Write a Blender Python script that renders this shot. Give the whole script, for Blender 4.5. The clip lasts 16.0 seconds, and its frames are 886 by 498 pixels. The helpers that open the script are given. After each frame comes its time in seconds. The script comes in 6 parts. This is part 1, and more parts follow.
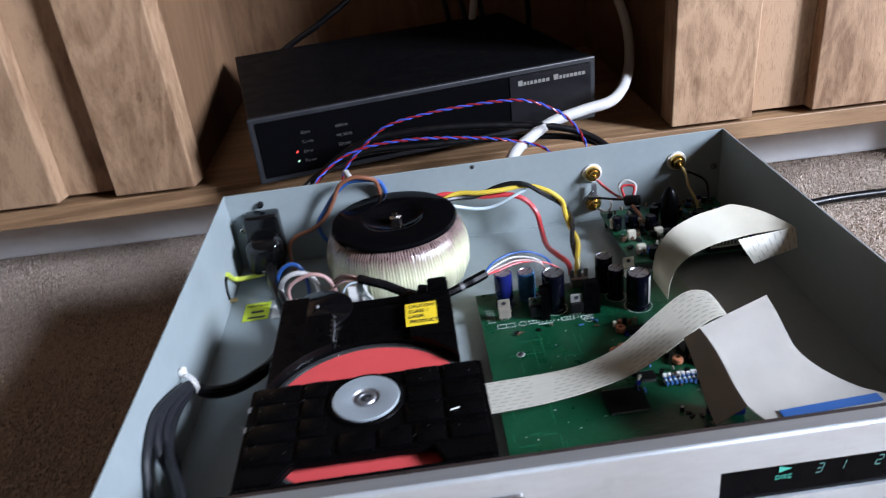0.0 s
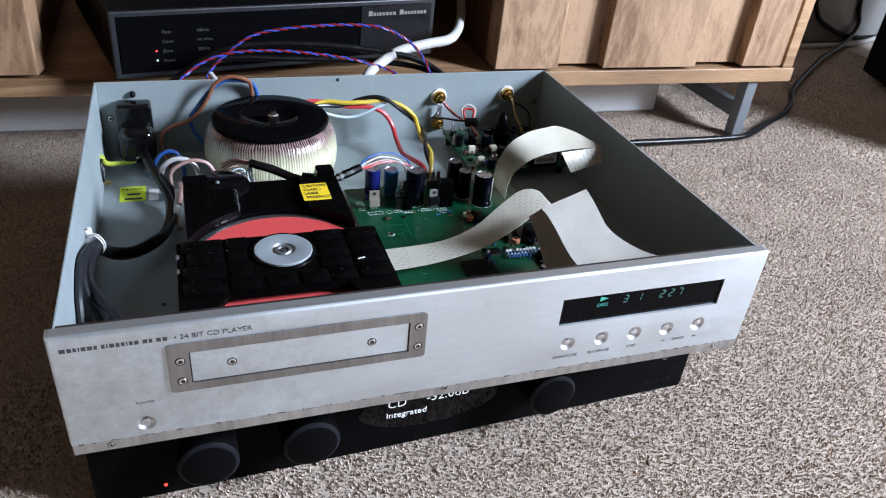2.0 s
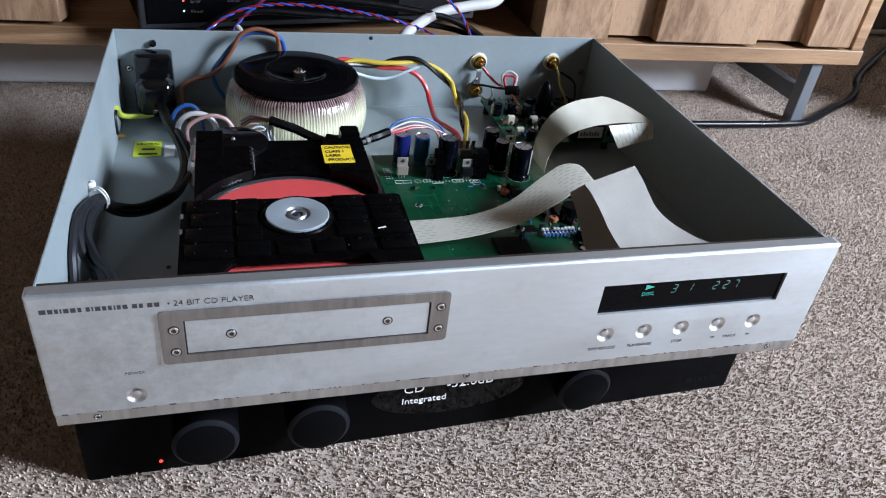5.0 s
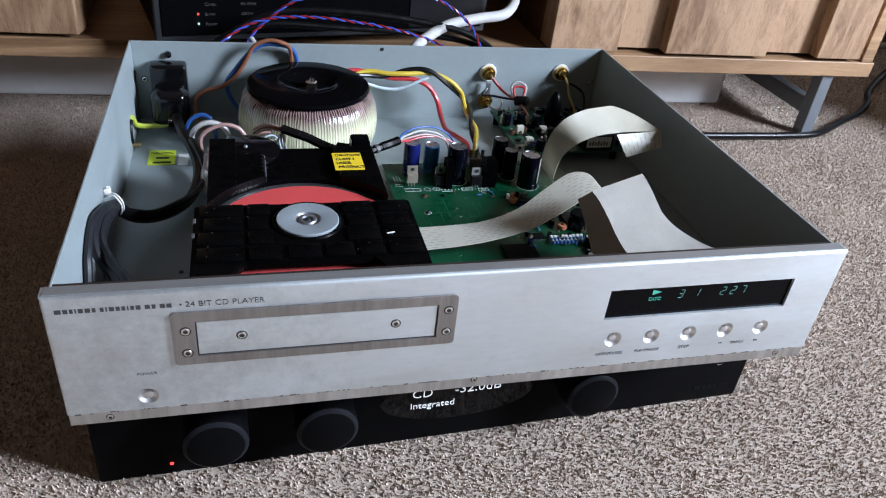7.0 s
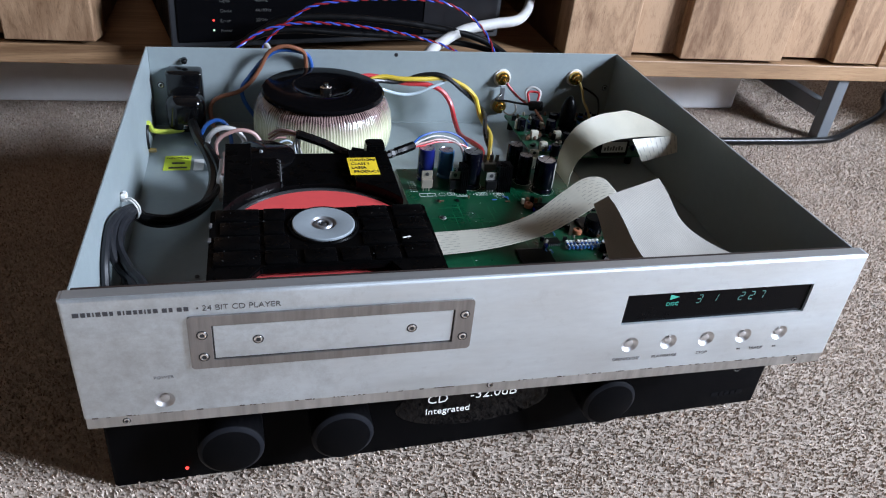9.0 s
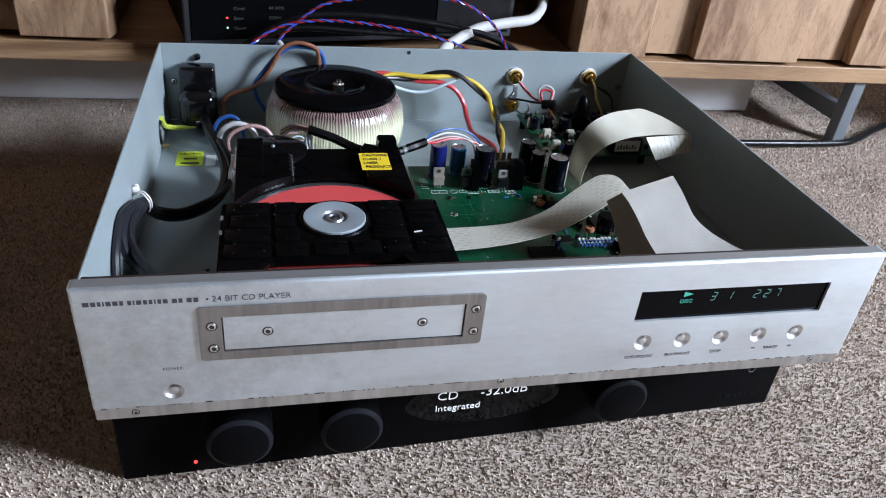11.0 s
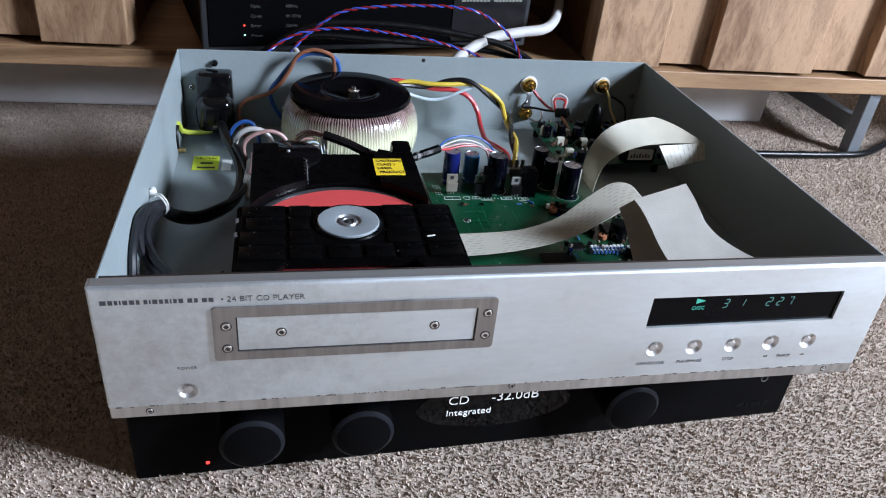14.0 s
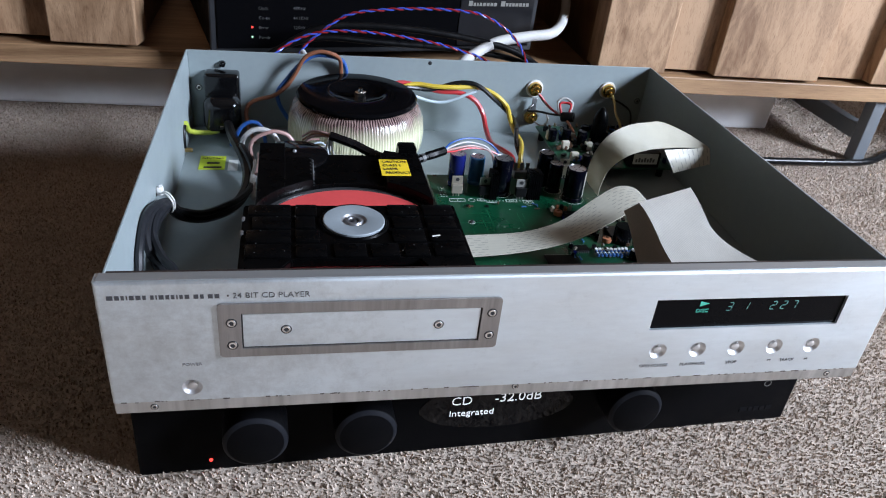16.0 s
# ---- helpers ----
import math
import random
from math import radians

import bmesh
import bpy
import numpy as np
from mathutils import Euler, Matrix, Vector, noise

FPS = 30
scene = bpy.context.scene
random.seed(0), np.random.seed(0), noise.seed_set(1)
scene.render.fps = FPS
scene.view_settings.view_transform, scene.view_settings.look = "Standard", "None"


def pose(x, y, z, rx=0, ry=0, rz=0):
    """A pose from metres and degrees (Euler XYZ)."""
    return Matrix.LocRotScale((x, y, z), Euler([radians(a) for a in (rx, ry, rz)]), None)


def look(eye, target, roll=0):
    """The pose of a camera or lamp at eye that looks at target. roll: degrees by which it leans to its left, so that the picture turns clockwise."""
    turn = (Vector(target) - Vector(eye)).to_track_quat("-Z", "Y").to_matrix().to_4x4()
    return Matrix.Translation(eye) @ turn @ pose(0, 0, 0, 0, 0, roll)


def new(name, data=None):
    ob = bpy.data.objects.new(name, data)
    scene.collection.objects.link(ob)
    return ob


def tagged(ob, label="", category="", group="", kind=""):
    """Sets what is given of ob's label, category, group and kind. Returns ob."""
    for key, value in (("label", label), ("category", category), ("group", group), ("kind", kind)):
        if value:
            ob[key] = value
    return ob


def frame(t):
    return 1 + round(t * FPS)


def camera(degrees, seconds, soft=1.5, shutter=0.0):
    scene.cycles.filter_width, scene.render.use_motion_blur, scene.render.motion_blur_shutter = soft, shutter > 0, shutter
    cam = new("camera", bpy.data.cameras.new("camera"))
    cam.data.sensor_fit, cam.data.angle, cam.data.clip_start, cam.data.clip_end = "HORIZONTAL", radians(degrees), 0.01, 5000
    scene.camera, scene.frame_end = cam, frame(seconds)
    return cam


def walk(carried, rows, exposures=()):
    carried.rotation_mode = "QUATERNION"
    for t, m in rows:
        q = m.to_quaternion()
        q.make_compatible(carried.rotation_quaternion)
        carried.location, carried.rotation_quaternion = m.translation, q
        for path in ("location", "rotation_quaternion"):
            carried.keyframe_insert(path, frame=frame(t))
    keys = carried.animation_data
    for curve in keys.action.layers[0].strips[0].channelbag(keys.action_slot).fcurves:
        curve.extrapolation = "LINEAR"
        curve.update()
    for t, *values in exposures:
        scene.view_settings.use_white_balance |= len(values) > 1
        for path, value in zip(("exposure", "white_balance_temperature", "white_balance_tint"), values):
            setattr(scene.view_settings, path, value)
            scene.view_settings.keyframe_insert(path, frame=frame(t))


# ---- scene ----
# The player's own frame leans a little against the level room: x along its front, y to its back.
LEVEL = pose(0, 0, 0, 0, -0.75, 0)
cam = camera(61.5, 16.0, soft=1.1, shutter=0.2)
PATH = [
    (0, (-0.0451, -0.2357, 0.4077), (-0.0388, 0.2026, 0.1673), -7.49),
    (0.2, (-0.105, -0.266, 0.422), (0.006, 1.465, -0.573), -2.8),
    (0.5, (-0.1533, -0.2947, 0.4434), (-0.1078, 0.1342, 0.1904), 2.31),
    (0.8, (-0.179, -0.310, 0.448), (0.124, 1.393, -0.555), 3.7),
    (1, (-0.1748, -0.3137, 0.4460), (-0.0746, 0.1062, 0.1937), 3.75),
    (1.2, (-0.163, -0.316, 0.430), (0.335, 1.335, -0.581), 3.2),
    (1.5, (-0.1436, -0.3254, 0.4250), (0.0007, 0.0776, 0.1666), 3.91),
    (1.8, (-0.1430, -0.3270, 0.4160), (0.4790, 1.2570, -0.6360), 5.5),
    (2, (-0.1406, -0.3252, 0.4136), (0.0117, 0.0687, 0.1459), 5.78),
    (2.5, (-0.1330, -0.3041, 0.4057), (0.0130, 0.0880, 0.1320), 6.18),
    (3, (-0.1327, -0.2969, 0.3974), (0.0100, 0.0937, 0.1198), 7.09),
    (3.5, (-0.1278, -0.2914, 0.3941), (0.0105, 0.0979, 0.1125), 7.36),
    (4, (-0.1245, -0.2899, 0.3906), (0.0107, 0.0999, 0.1082), 7.39),
    (6.5, (-0.1238, -0.2977, 0.3832), (-0.0004, 0.1010, 0.1078), 6.73),
    (7, (-0.1235, -0.2992, 0.3834), (-0.0011, 0.1011, 0.1099), 6.62),
    (7.5, (-0.1234, -0.2973, 0.3867), (-0.0029, 0.1040, 0.1139), 6.30),
    (8, (-0.1247, -0.2958, 0.3871), (-0.0062, 0.1060, 0.1141), 6.11),
    (8.5, (-0.1251, -0.2974, 0.3847), (-0.0080, 0.1057, 0.1131), 6.03),
    (9, (-0.1258, -0.2982, 0.3813), (-0.0105, 0.1062, 0.1109), 6.07),
    (11.5, (-0.1256, -0.2993, 0.3744), (-0.0191, 0.1096, 0.1071), 5.85),
    (12, (-0.1255, -0.3000, 0.3753), (-0.0209, 0.1102, 0.1092), 5.69),
    (12.5, (-0.1262, -0.3002, 0.3753), (-0.0227, 0.1106, 0.1096), 5.72),
    (13, (-0.1260, -0.3010, 0.3749), (-0.0237, 0.1105, 0.1100), 5.79),
    (13.5, (-0.1265, -0.3019, 0.3738), (-0.0253, 0.1104, 0.1096), 5.86),
    (14, (-0.1268, -0.3027, 0.3731), (-0.0260, 0.1103, 0.1099), 5.98),
    (14.5, (-0.1274, -0.3027, 0.3720), (-0.0280, 0.1111, 0.1096), 5.98),
    (15, (-0.1272, -0.3040, 0.3716), (-0.0286, 0.1107, 0.1102), 6.09),
    (15.5, (-0.1273, -0.3047, 0.3710), (-0.0288, 0.1105, 0.1105), 6.23),
    (16, (-0.1278, -0.3057, 0.3712), (-0.0294, 0.1098, 0.1110), 6.38),
]
walk(cam, [(t, LEVEL @ look(eye, target, roll)) for t, eye, target, roll in PATH],
     exposures=((0, -0.13, 6420, 13), (0.8, -0.07, 6420, 13), (1.4, -0.06, 6300, 10), (2, -0.11, 6280, 10), (3, -0.25, 6280, 10), (4, -0.31, 6290, 10), (9, -0.31, 6310, 10), (16, -0.30, 6330, 10)))

# ---- light: one window high in the right-hand wall, behind the camera's right shoulder ----
world = bpy.data.worlds.new("world")
scene.world = world
world.use_nodes = True
wn = world.node_tree.nodes
sky = wn.new("ShaderNodeTexSky")
sky.sky_type = "NISHITA"
sky.sun_disc = False
sky.sun_elevation, sky.sun_rotation = radians(40), radians(115)
world.node_tree.links.new(sky.outputs[0], wn["Background"].inputs[0])
wn["Background"].inputs[1].default_value = 0.08

WIN_Y, WIN_Z, WIN_W, WIN_H, WALL_X = -0.84, 1.17, 0.56, 0.80, 2.0
lamp = bpy.data.lights.new("window_light", "AREA")
lamp.shape, lamp.size, lamp.size_y, lamp.energy, lamp.color = "RECTANGLE", WIN_W, WIN_H, 243.0, (0.745, 0.835, 1.0)
new("window_light", lamp).matrix_world = look((WALL_X - 0.03, WIN_Y, WIN_Z), (0.0, 0.15, 0.1))
scene.view_settings.exposure = 0.0


# ---- materials ----
def nodes_of(name):
    m = bpy.data.materials.new(name)
    m.use_nodes = True
    return m, m.node_tree.nodes, m.node_tree.links, m.node_tree.nodes["Principled BSDF"]


def plain(name, col, rough=0.5, metal=0.0, vary=0.06, scale=60.0, bump=0.0, bscale=400.0, coat=0.0, spec=0.5, emit=0.0, stretch=(1, 1, 1)):
    """A paint, plastic or metal with two scales of variation and a fine relief."""
    m, n, l, b = nodes_of(name)
    tc, mp = n.new("ShaderNodeTexCoord"), n.new("ShaderNodeMapping")
    mp.inputs["Scale"].default_value = stretch
    l.new(tc.outputs["Object"], mp.inputs[0])
    n1, n2 = n.new("ShaderNodeTexNoise"), n.new("ShaderNodeTexNoise")
    n1.inputs["Scale"].default_value, n2.inputs["Scale"].default_value = scale, scale * 7
    n1.inputs["Detail"].default_value = 5
    l.new(mp.outputs[0], n1.inputs[0]), l.new(mp.outputs[0], n2.inputs[0])
    add = n.new("ShaderNodeMath")
    l.new(n1.outputs[0], add.inputs[0]), l.new(n2.outputs[0], add.inputs[1])
    ramp = n.new("ShaderNodeMapRange")
    ramp.inputs[1].default_value, ramp.inputs[2].default_value = 0.6, 1.4
    ramp.inputs[3].default_value, ramp.inputs[4].default_value = 1 - vary, 1 + vary
    l.new(add.outputs[0], ramp.inputs[0])
    mix = n.new("ShaderNodeMix")
    mix.data_type, mix.blend_type = "RGBA", "MULTIPLY"
    mix.inputs[0].default_value = 1.0
    mix.inputs[6].default_value = (*col, 1)
    l.new(ramp.outputs[0], mix.inputs[7])
    l.new(mix.outputs[2], b.inputs["Base Color"])
    rr = n.new("ShaderNodeMapRange")
    rr.inputs[1].default_value, rr.inputs[2].default_value = 0.3, 0.7
    rr.inputs[3].default_value, rr.inputs[4].default_value = max(rough - 0.08, 0.02), min(rough + 0.08, 1)
    l.new(n1.outputs[0], rr.inputs[0]), l.new(rr.outputs[0], b.inputs["Roughness"])
    b.inputs["Metallic"].default_value = metal
    b.inputs["Coat Weight"].default_value = coat
    b.inputs["Specular IOR Level"].default_value = spec
    if bump:
        n3, bp = n.new("ShaderNodeTexNoise"), n.new("ShaderNodeBump")
        n3.inputs["Scale"].default_value = bscale
        n3.inputs["Detail"].default_value = 4
        bp.inputs["Strength"].default_value, bp.inputs["Distance"].default_value = bump, 0.0005
        l.new(mp.outputs[0], n3.inputs[0]), l.new(n3.outputs[0], bp.inputs["Height"]), l.new(bp.outputs[0], b.inputs["Normal"])
    if emit:
        b.inputs["Emission Color"].default_value = (*col, 1)
        b.inputs["Emission Strength"].default_value = emit
    return m


def wood(name, dark, light, grain=(8, 8, 1.5), knots=True, rough=0.5, curly=0.0):
    """Timber with its grain along the stretched axis; every board takes its own cut of it."""
    m, n, l, b = nodes_of(name)
    tc, info = n.new("ShaderNodeTexCoord"), n.new("ShaderNodeObjectInfo")
    sh = n.new("ShaderNodeVectorMath")
    sh.operation = "SCALE"
    sh.inputs[0].default_value = (3.1, 5.7, 9.3)
    l.new(info.outputs["Random"], sh.inputs["Scale"])
    ad = n.new("ShaderNodeVectorMath")
    l.new(tc.outputs["Object"], ad.inputs[0]), l.new(sh.outputs[0], ad.inputs[1])
    mp = n.new("ShaderNodeMapping")
    mp.inputs["Scale"].default_value = grain
    l.new(ad.outputs[0], mp.inputs[0])
    big = n.new("ShaderNodeTexNoise")
    big.inputs["Scale"].default_value, big.inputs["Detail"].default_value, big.inputs["Distortion"].default_value = 0.9, 5, 2.4
    l.new(mp.outputs[0], big.inputs[0])
    wv = n.new("ShaderNodeMath")
    wv.operation = "MULTIPLY"
    wv.inputs[1].default_value = 46.0
    l.new(big.outputs[0], wv.inputs[0])
    sn = n.new("ShaderNodeMath")
    sn.operation = "SINE"
    l.new(wv.outputs[0], sn.inputs[0])
    fine = n.new("ShaderNodeTexNoise")
    fine.inputs["Scale"].default_value, fine.inputs["Detail"].default_value, fine.inputs["Roughness"].default_value = 26.0, 8, 0.68
    l.new(mp.outputs[0], fine.inputs[0])
    mr = n.new("ShaderNodeMapRange")
    mr.inputs[1].default_value, mr.inputs[2].default_value = -1, 1
    mr.inputs[3].default_value, mr.inputs[4].default_value = 0.31, 0.51
    l.new(sn.outputs[0], mr.inputs[0])
    mx = n.new("ShaderNodeMath")
    mx.operation = "MULTIPLY_ADD"
    mx.inputs[1].default_value, mx.inputs[2].default_value = 0.46, -0.23
    l.new(fine.outputs[0], mx.inputs[0])
    sm = n.new("ShaderNodeMath")
    l.new(mr.outputs[0], sm.inputs[0]), l.new(mx.outputs[0], sm.inputs[1])
    soft = n.new("ShaderNodeTexNoise")
    soft.inputs["Scale"].default_value, soft.inputs["Detail"].default_value = 0.9, 2
    l.new(mp.outputs[0], soft.inputs[0])
    sf = n.new("ShaderNodeMath")
    sf.operation = "MULTIPLY_ADD"
    sf.inputs[1].default_value = 0.9
    l.new(soft.outputs[0], sf.inputs[0]), l.new(sm.outputs[0], sf.inputs[2])
    # curly figure: warped patches with dark threads along their borders
    curl = n.new("ShaderNodeTexNoise")
    curl.inputs["Scale"].default_value, curl.inputs["Detail"].default_value, curl.inputs["Roughness"].default_value, curl.inputs["Distortion"].default_value = 3.2, 7, 0.62, 1.6
    l.new(mp.outputs[0], curl.inputs[0])
    away, thread = n.new("ShaderNodeMath"), n.new("ShaderNodeMapRange")
    away.operation = "PINGPONG"
    away.inputs[1].default_value = 0.055
    thread.inputs[1].default_value, thread.inputs[2].default_value = 0.0, 0.018
    thread.inputs[3].default_value, thread.inputs[4].default_value = -0.5 * curly, 0.0
    l.new(curl.outputs[0], away.inputs[0]), l.new(away.outputs[0], thread.inputs[0])
    wide = n.new("ShaderNodeMath")
    wide.operation = "MULTIPLY_ADD"
    wide.inputs[1].default_value = curly * 4.0
    l.new(curl.outputs[0], wide.inputs[0]), l.new(thread.outputs[0], wide.inputs[2])
    less, both = n.new("ShaderNodeMath"), n.new("ShaderNodeMath")
    less.inputs[1].default_value = -curly * 1.85
    l.new(wide.outputs[0], less.inputs[0]), l.new(less.outputs[0], both.inputs[0]), l.new(sf.outputs[0], both.inputs[1])
    sf = both
    cr = n.new("ShaderNodeValToRGB")
    cr.color_ramp.elements[0].position, cr.color_ramp.elements[0].color = 0.55, (*dark, 1)
    cr.color_ramp.elements[1].position, cr.color_ramp.elements[1].color = 1.0, (*light, 1)
    l.new(sf.outputs[0], cr.inputs[0])
    tone, own = n.new("ShaderNodeMapRange"), n.new("ShaderNodeMix")
    tone.inputs[3].default_value, tone.inputs[4].default_value = 0.90, 1.10
    own.data_type, own.blend_type = "RGBA", "MULTIPLY"
    own.inputs[0].default_value = 1
    l.new(info.outputs["Random"], tone.inputs[0]), l.new(cr.outputs[0], own.inputs[6]), l.new(tone.outputs[0], own.inputs[7])
    out = own.outputs[2]
    if knots:
        km = n.new("ShaderNodeMapping")
        km.inputs["Scale"].default_value = (9, 9, 4.5)
        l.new(ad.outputs[0], km.inputs[0])
        vo = n.new("ShaderNodeTexVoronoi")
        vo.inputs["Scale"].default_value = 0.42
        l.new(km.outputs[0], vo.inputs[0])
        kr = n.new("ShaderNodeMapRange")
        kr.inputs[1].default_value, kr.inputs[2].default_value = 0.02, 0.07
        kr.inputs[3].default_value, kr.inputs[4].default_value = 0.75, 0.0
        l.new(vo.outputs["Distance"], kr.inputs[0])
        kx = n.new("ShaderNodeMix")
        kx.data_type = "RGBA"
        kx.inputs[7].default_value = (dark[0] * 0.35, dark[1] * 0.3, dark[2] * 0.28, 1)
        l.new(kr.outputs[0], kx.inputs[0]), l.new(out, kx.inputs[6])
        out = kx.outputs[2]
    pm = n.new("ShaderNodeMapping")
    pm.inputs["Scale"].default_value = [g * (150 if g == max(grain) else 60) for g in grain]
    l.new(ad.outputs[0], pm.inputs[0])
    po = n.new("ShaderNodeTexNoise")
    po.inputs["Scale"].default_value, po.inputs["Detail"].default_value = 1.0, 3
    l.new(pm.outputs[0], po.inputs[0])
    pr = n.new("ShaderNodeMapRange")
    pr.inputs[1].default_value, pr.inputs[2].default_value = 0.57, 0.68
    pr.inputs[3].default_value, pr.inputs[4].default_value = 0.0, 0.36
    l.new(po.outputs[0], pr.inputs[0])
    px = n.new("ShaderNodeMix")
    px.data_type = "RGBA"
    px.inputs[7].default_value = (dark[0] * 0.5, dark[1] * 0.45, dark[2] * 0.45, 1)
    l.new(pr.outputs[0], px.inputs[0]), l.new(out, px.inputs[6])
    l.new(px.outputs[2], b.inputs["Base Color"])
    b.inputs["Roughness"].default_value = rough
    bp = n.new("ShaderNodeBump")
    bp.inputs["Strength"].default_value, bp.inputs["Distance"].default_value = 0.4, 0.0008
    l.new(sf.outputs[0], bp.inputs["Height"]), l.new(bp.outputs[0], b.inputs["Normal"])
    return m


def island_ramp(name, stops, rough=0.9, scale=0.0):
    """A colour picked at random for each loose piece of a mesh."""
    m, n, l, b = nodes_of(name)
    g, cr = n.new("ShaderNodeNewGeometry"), n.new("ShaderNodeValToRGB")
    while len(cr.color_ramp.elements) < len(stops):
        cr.color_ramp.elements.new(0.5)
    for e, (p, c) in zip(cr.color_ramp.elements, stops):
        e.position, e.color = p, (*c, 1)
    l.new(g.outputs["Random Per Island"], cr.inputs[0])
    out = cr.outputs[0]
    if scale:
        tc, nz = n.new("ShaderNodeTexCoord"), n.new("ShaderNodeTexNoise")
        nz.inputs["Scale"].default_value, nz.inputs["Detail"].default_value = scale, 4
        l.new(tc.outputs["Object"], nz.inputs[0])
        mr = n.new("ShaderNodeMapRange")
        mr.inputs[1].default_value, mr.inputs[2].default_value = 0.3, 0.7
        mr.inputs[3].default_value, mr.inputs[4].default_value = 0.82, 1.15
        l.new(nz.outputs[0], mr.inputs[0])
        mix = n.new("ShaderNodeMix")
        mix.data_type, mix.blend_type = "RGBA", "MULTIPLY"
        mix.inputs[0].default_value = 1
        l.new(out, mix.inputs[6]), l.new(mr.outputs[0], mix.inputs[7])
        out = mix.outputs[2]
        n2, m2, x2 = n.new("ShaderNodeTexNoise"), n.new("ShaderNodeMapRange"), n.new("ShaderNodeMix")
        n2.inputs["Scale"].default_value, n2.inputs["Detail"].default_value = scale * 20, 2
        m2.inputs[1].default_value, m2.inputs[2].default_value = 0.32, 0.68
        m2.inputs[3].default_value, m2.inputs[4].default_value = 0.85, 1.14
        x2.data_type, x2.blend_type = "RGBA", "MULTIPLY"
        x2.inputs[0].default_value = 1
        l.new(tc.outputs["Object"], n2.inputs[0]), l.new(n2.outputs[0], m2.inputs[0])
        l.new(out, x2.inputs[6]), l.new(m2.outputs[0], x2.inputs[7])
        out = x2.outputs[2]
    l.new(out, b.inputs["Base Color"])
    b.inputs["Roughness"].default_value = rough
    b.inputs["Specular IOR Level"].default_value = 0.2
    return m


def ribbon_material(name, col, lines, dashes=False, clear=0.0):
    """Flat cable: fine conductors across its width (u), with printed dashes along it on one kind."""
    m, n, l, b = nodes_of(name)
    uv = n.new("ShaderNodeUVMap")
    sp = n.new("ShaderNodeSeparateXYZ")
    l.new(uv.outputs[0], sp.inputs[0])
    mu = n.new("ShaderNodeMath")
    mu.operation = "MULTIPLY"
    mu.inputs[1].default_value = lines * 6.2832
    l.new(sp.outputs[0], mu.inputs[0])
    si = n.new("ShaderNodeMath")
    si.operation = "SINE"
    l.new(mu.outputs[0], si.inputs[0])
    bp = n.new("ShaderNodeBump")
    bp.inputs["Strength"].default_value, bp.inputs["Distance"].default_value = (0.06 if dashes else 0.22), 0.0003
    l.new(si.outputs[0], bp.inputs["Height"]), l.new(bp.outputs[0], b.inputs["Normal"])
    tc, nz = n.new("ShaderNodeTexCoord"), n.new("ShaderNodeTexNoise")
    nz.inputs["Scale"].default_value, nz.inputs["Detail"].default_value = 55, 5
    l.new(tc.outputs["Object"], nz.inputs[0])
    cr = n.new("ShaderNodeValToRGB")
    cr.color_ramp.elements[0].position, cr.color_ramp.elements[0].color = 0.3, (*[c * 0.88 for c in col], 1)
    cr.color_ramp.elements[1].position, cr.color_ramp.elements[1].color = 0.7, (*col, 1)
    l.new(nz.outputs[0], cr.inputs[0])
    out = cr.outputs[0]
    fine, shade = n.new("ShaderNodeMapRange"), n.new("ShaderNodeMix")
    fine.inputs[1].default_value, fine.inputs[2].default_value = -1, 1
    fine.inputs[3].default_value, fine.inputs[4].default_value = (0.97 if dashes else 0.80), 1.0
    shade.data_type, shade.blend_type = "RGBA", "MULTIPLY"
    shade.inputs[0].default_value = 1
    l.new(si.outputs[0], fine.inputs[0]), l.new(out, shade.inputs[6]), l.new(fine.outputs[0], shade.inputs[7])
    out = shade.outputs[2]
    if dashes:
        def math2(op, x, y=None, val=None):
            q = n.new("ShaderNodeMath")
            q.operation = op
            l.new(x, q.inputs[0])
            if y is not None:
                l.new(y, q.inputs[1])
            if val is not None:
                q.inputs[1].default_value = val
            return q.outputs[0]
        rows = math2("MULTIPLY", sp.outputs[0], val=9.0)
        off = math2("ABSOLUTE", math2("SUBTRACT", math2("FRACT", rows), val=0.5))
        on_row = math2("LESS_THAN", off, val=0.10)
        shift = math2("MULTIPLY", math2("FLOOR", rows), val=0.37)
        along = math2("ADD", math2("MULTIPLY", sp.outputs[1], val=13.0), shift)
        dash = math2("LESS_THAN", math2("FRACT", along), val=0.62)
        zone = math2("LESS_THAN", math2("FRACT", math2("MULTIPLY", sp.outputs[1], val=2.1)), val=0.72)
        fade = math2("MULTIPLY", math2("MULTIPLY", math2("MULTIPLY", on_row, dash), zone), val=0.42)
        mx = n.new("ShaderNodeMix")
        mx.data_type = "RGBA"
        mx.inputs[7].default_value = (0.10, 0.10, 0.095, 1)
        l.new(fade, mx.inputs[0]), l.new(out, mx.inputs[6])
        out = mx.outputs[2]
    l.new(out, b.inputs["Base Color"])
    b.inputs["Roughness"].default_value = 0.42
    if clear:
        # thin plastic that lets a part of the light through
        thin, share = n.new("ShaderNodeBsdfTranslucent"), n.new("ShaderNodeMixShader")
        share.inputs[0].default_value = clear
        l.new(b.inputs["Base Color"].links[0].from_socket, thin.inputs[0])
        l.new(b.outputs[0], share.inputs[1]), l.new(thin.outputs[0], share.inputs[2]), l.new(share.outputs[0], n["Material Output"].inputs[0])
    return m


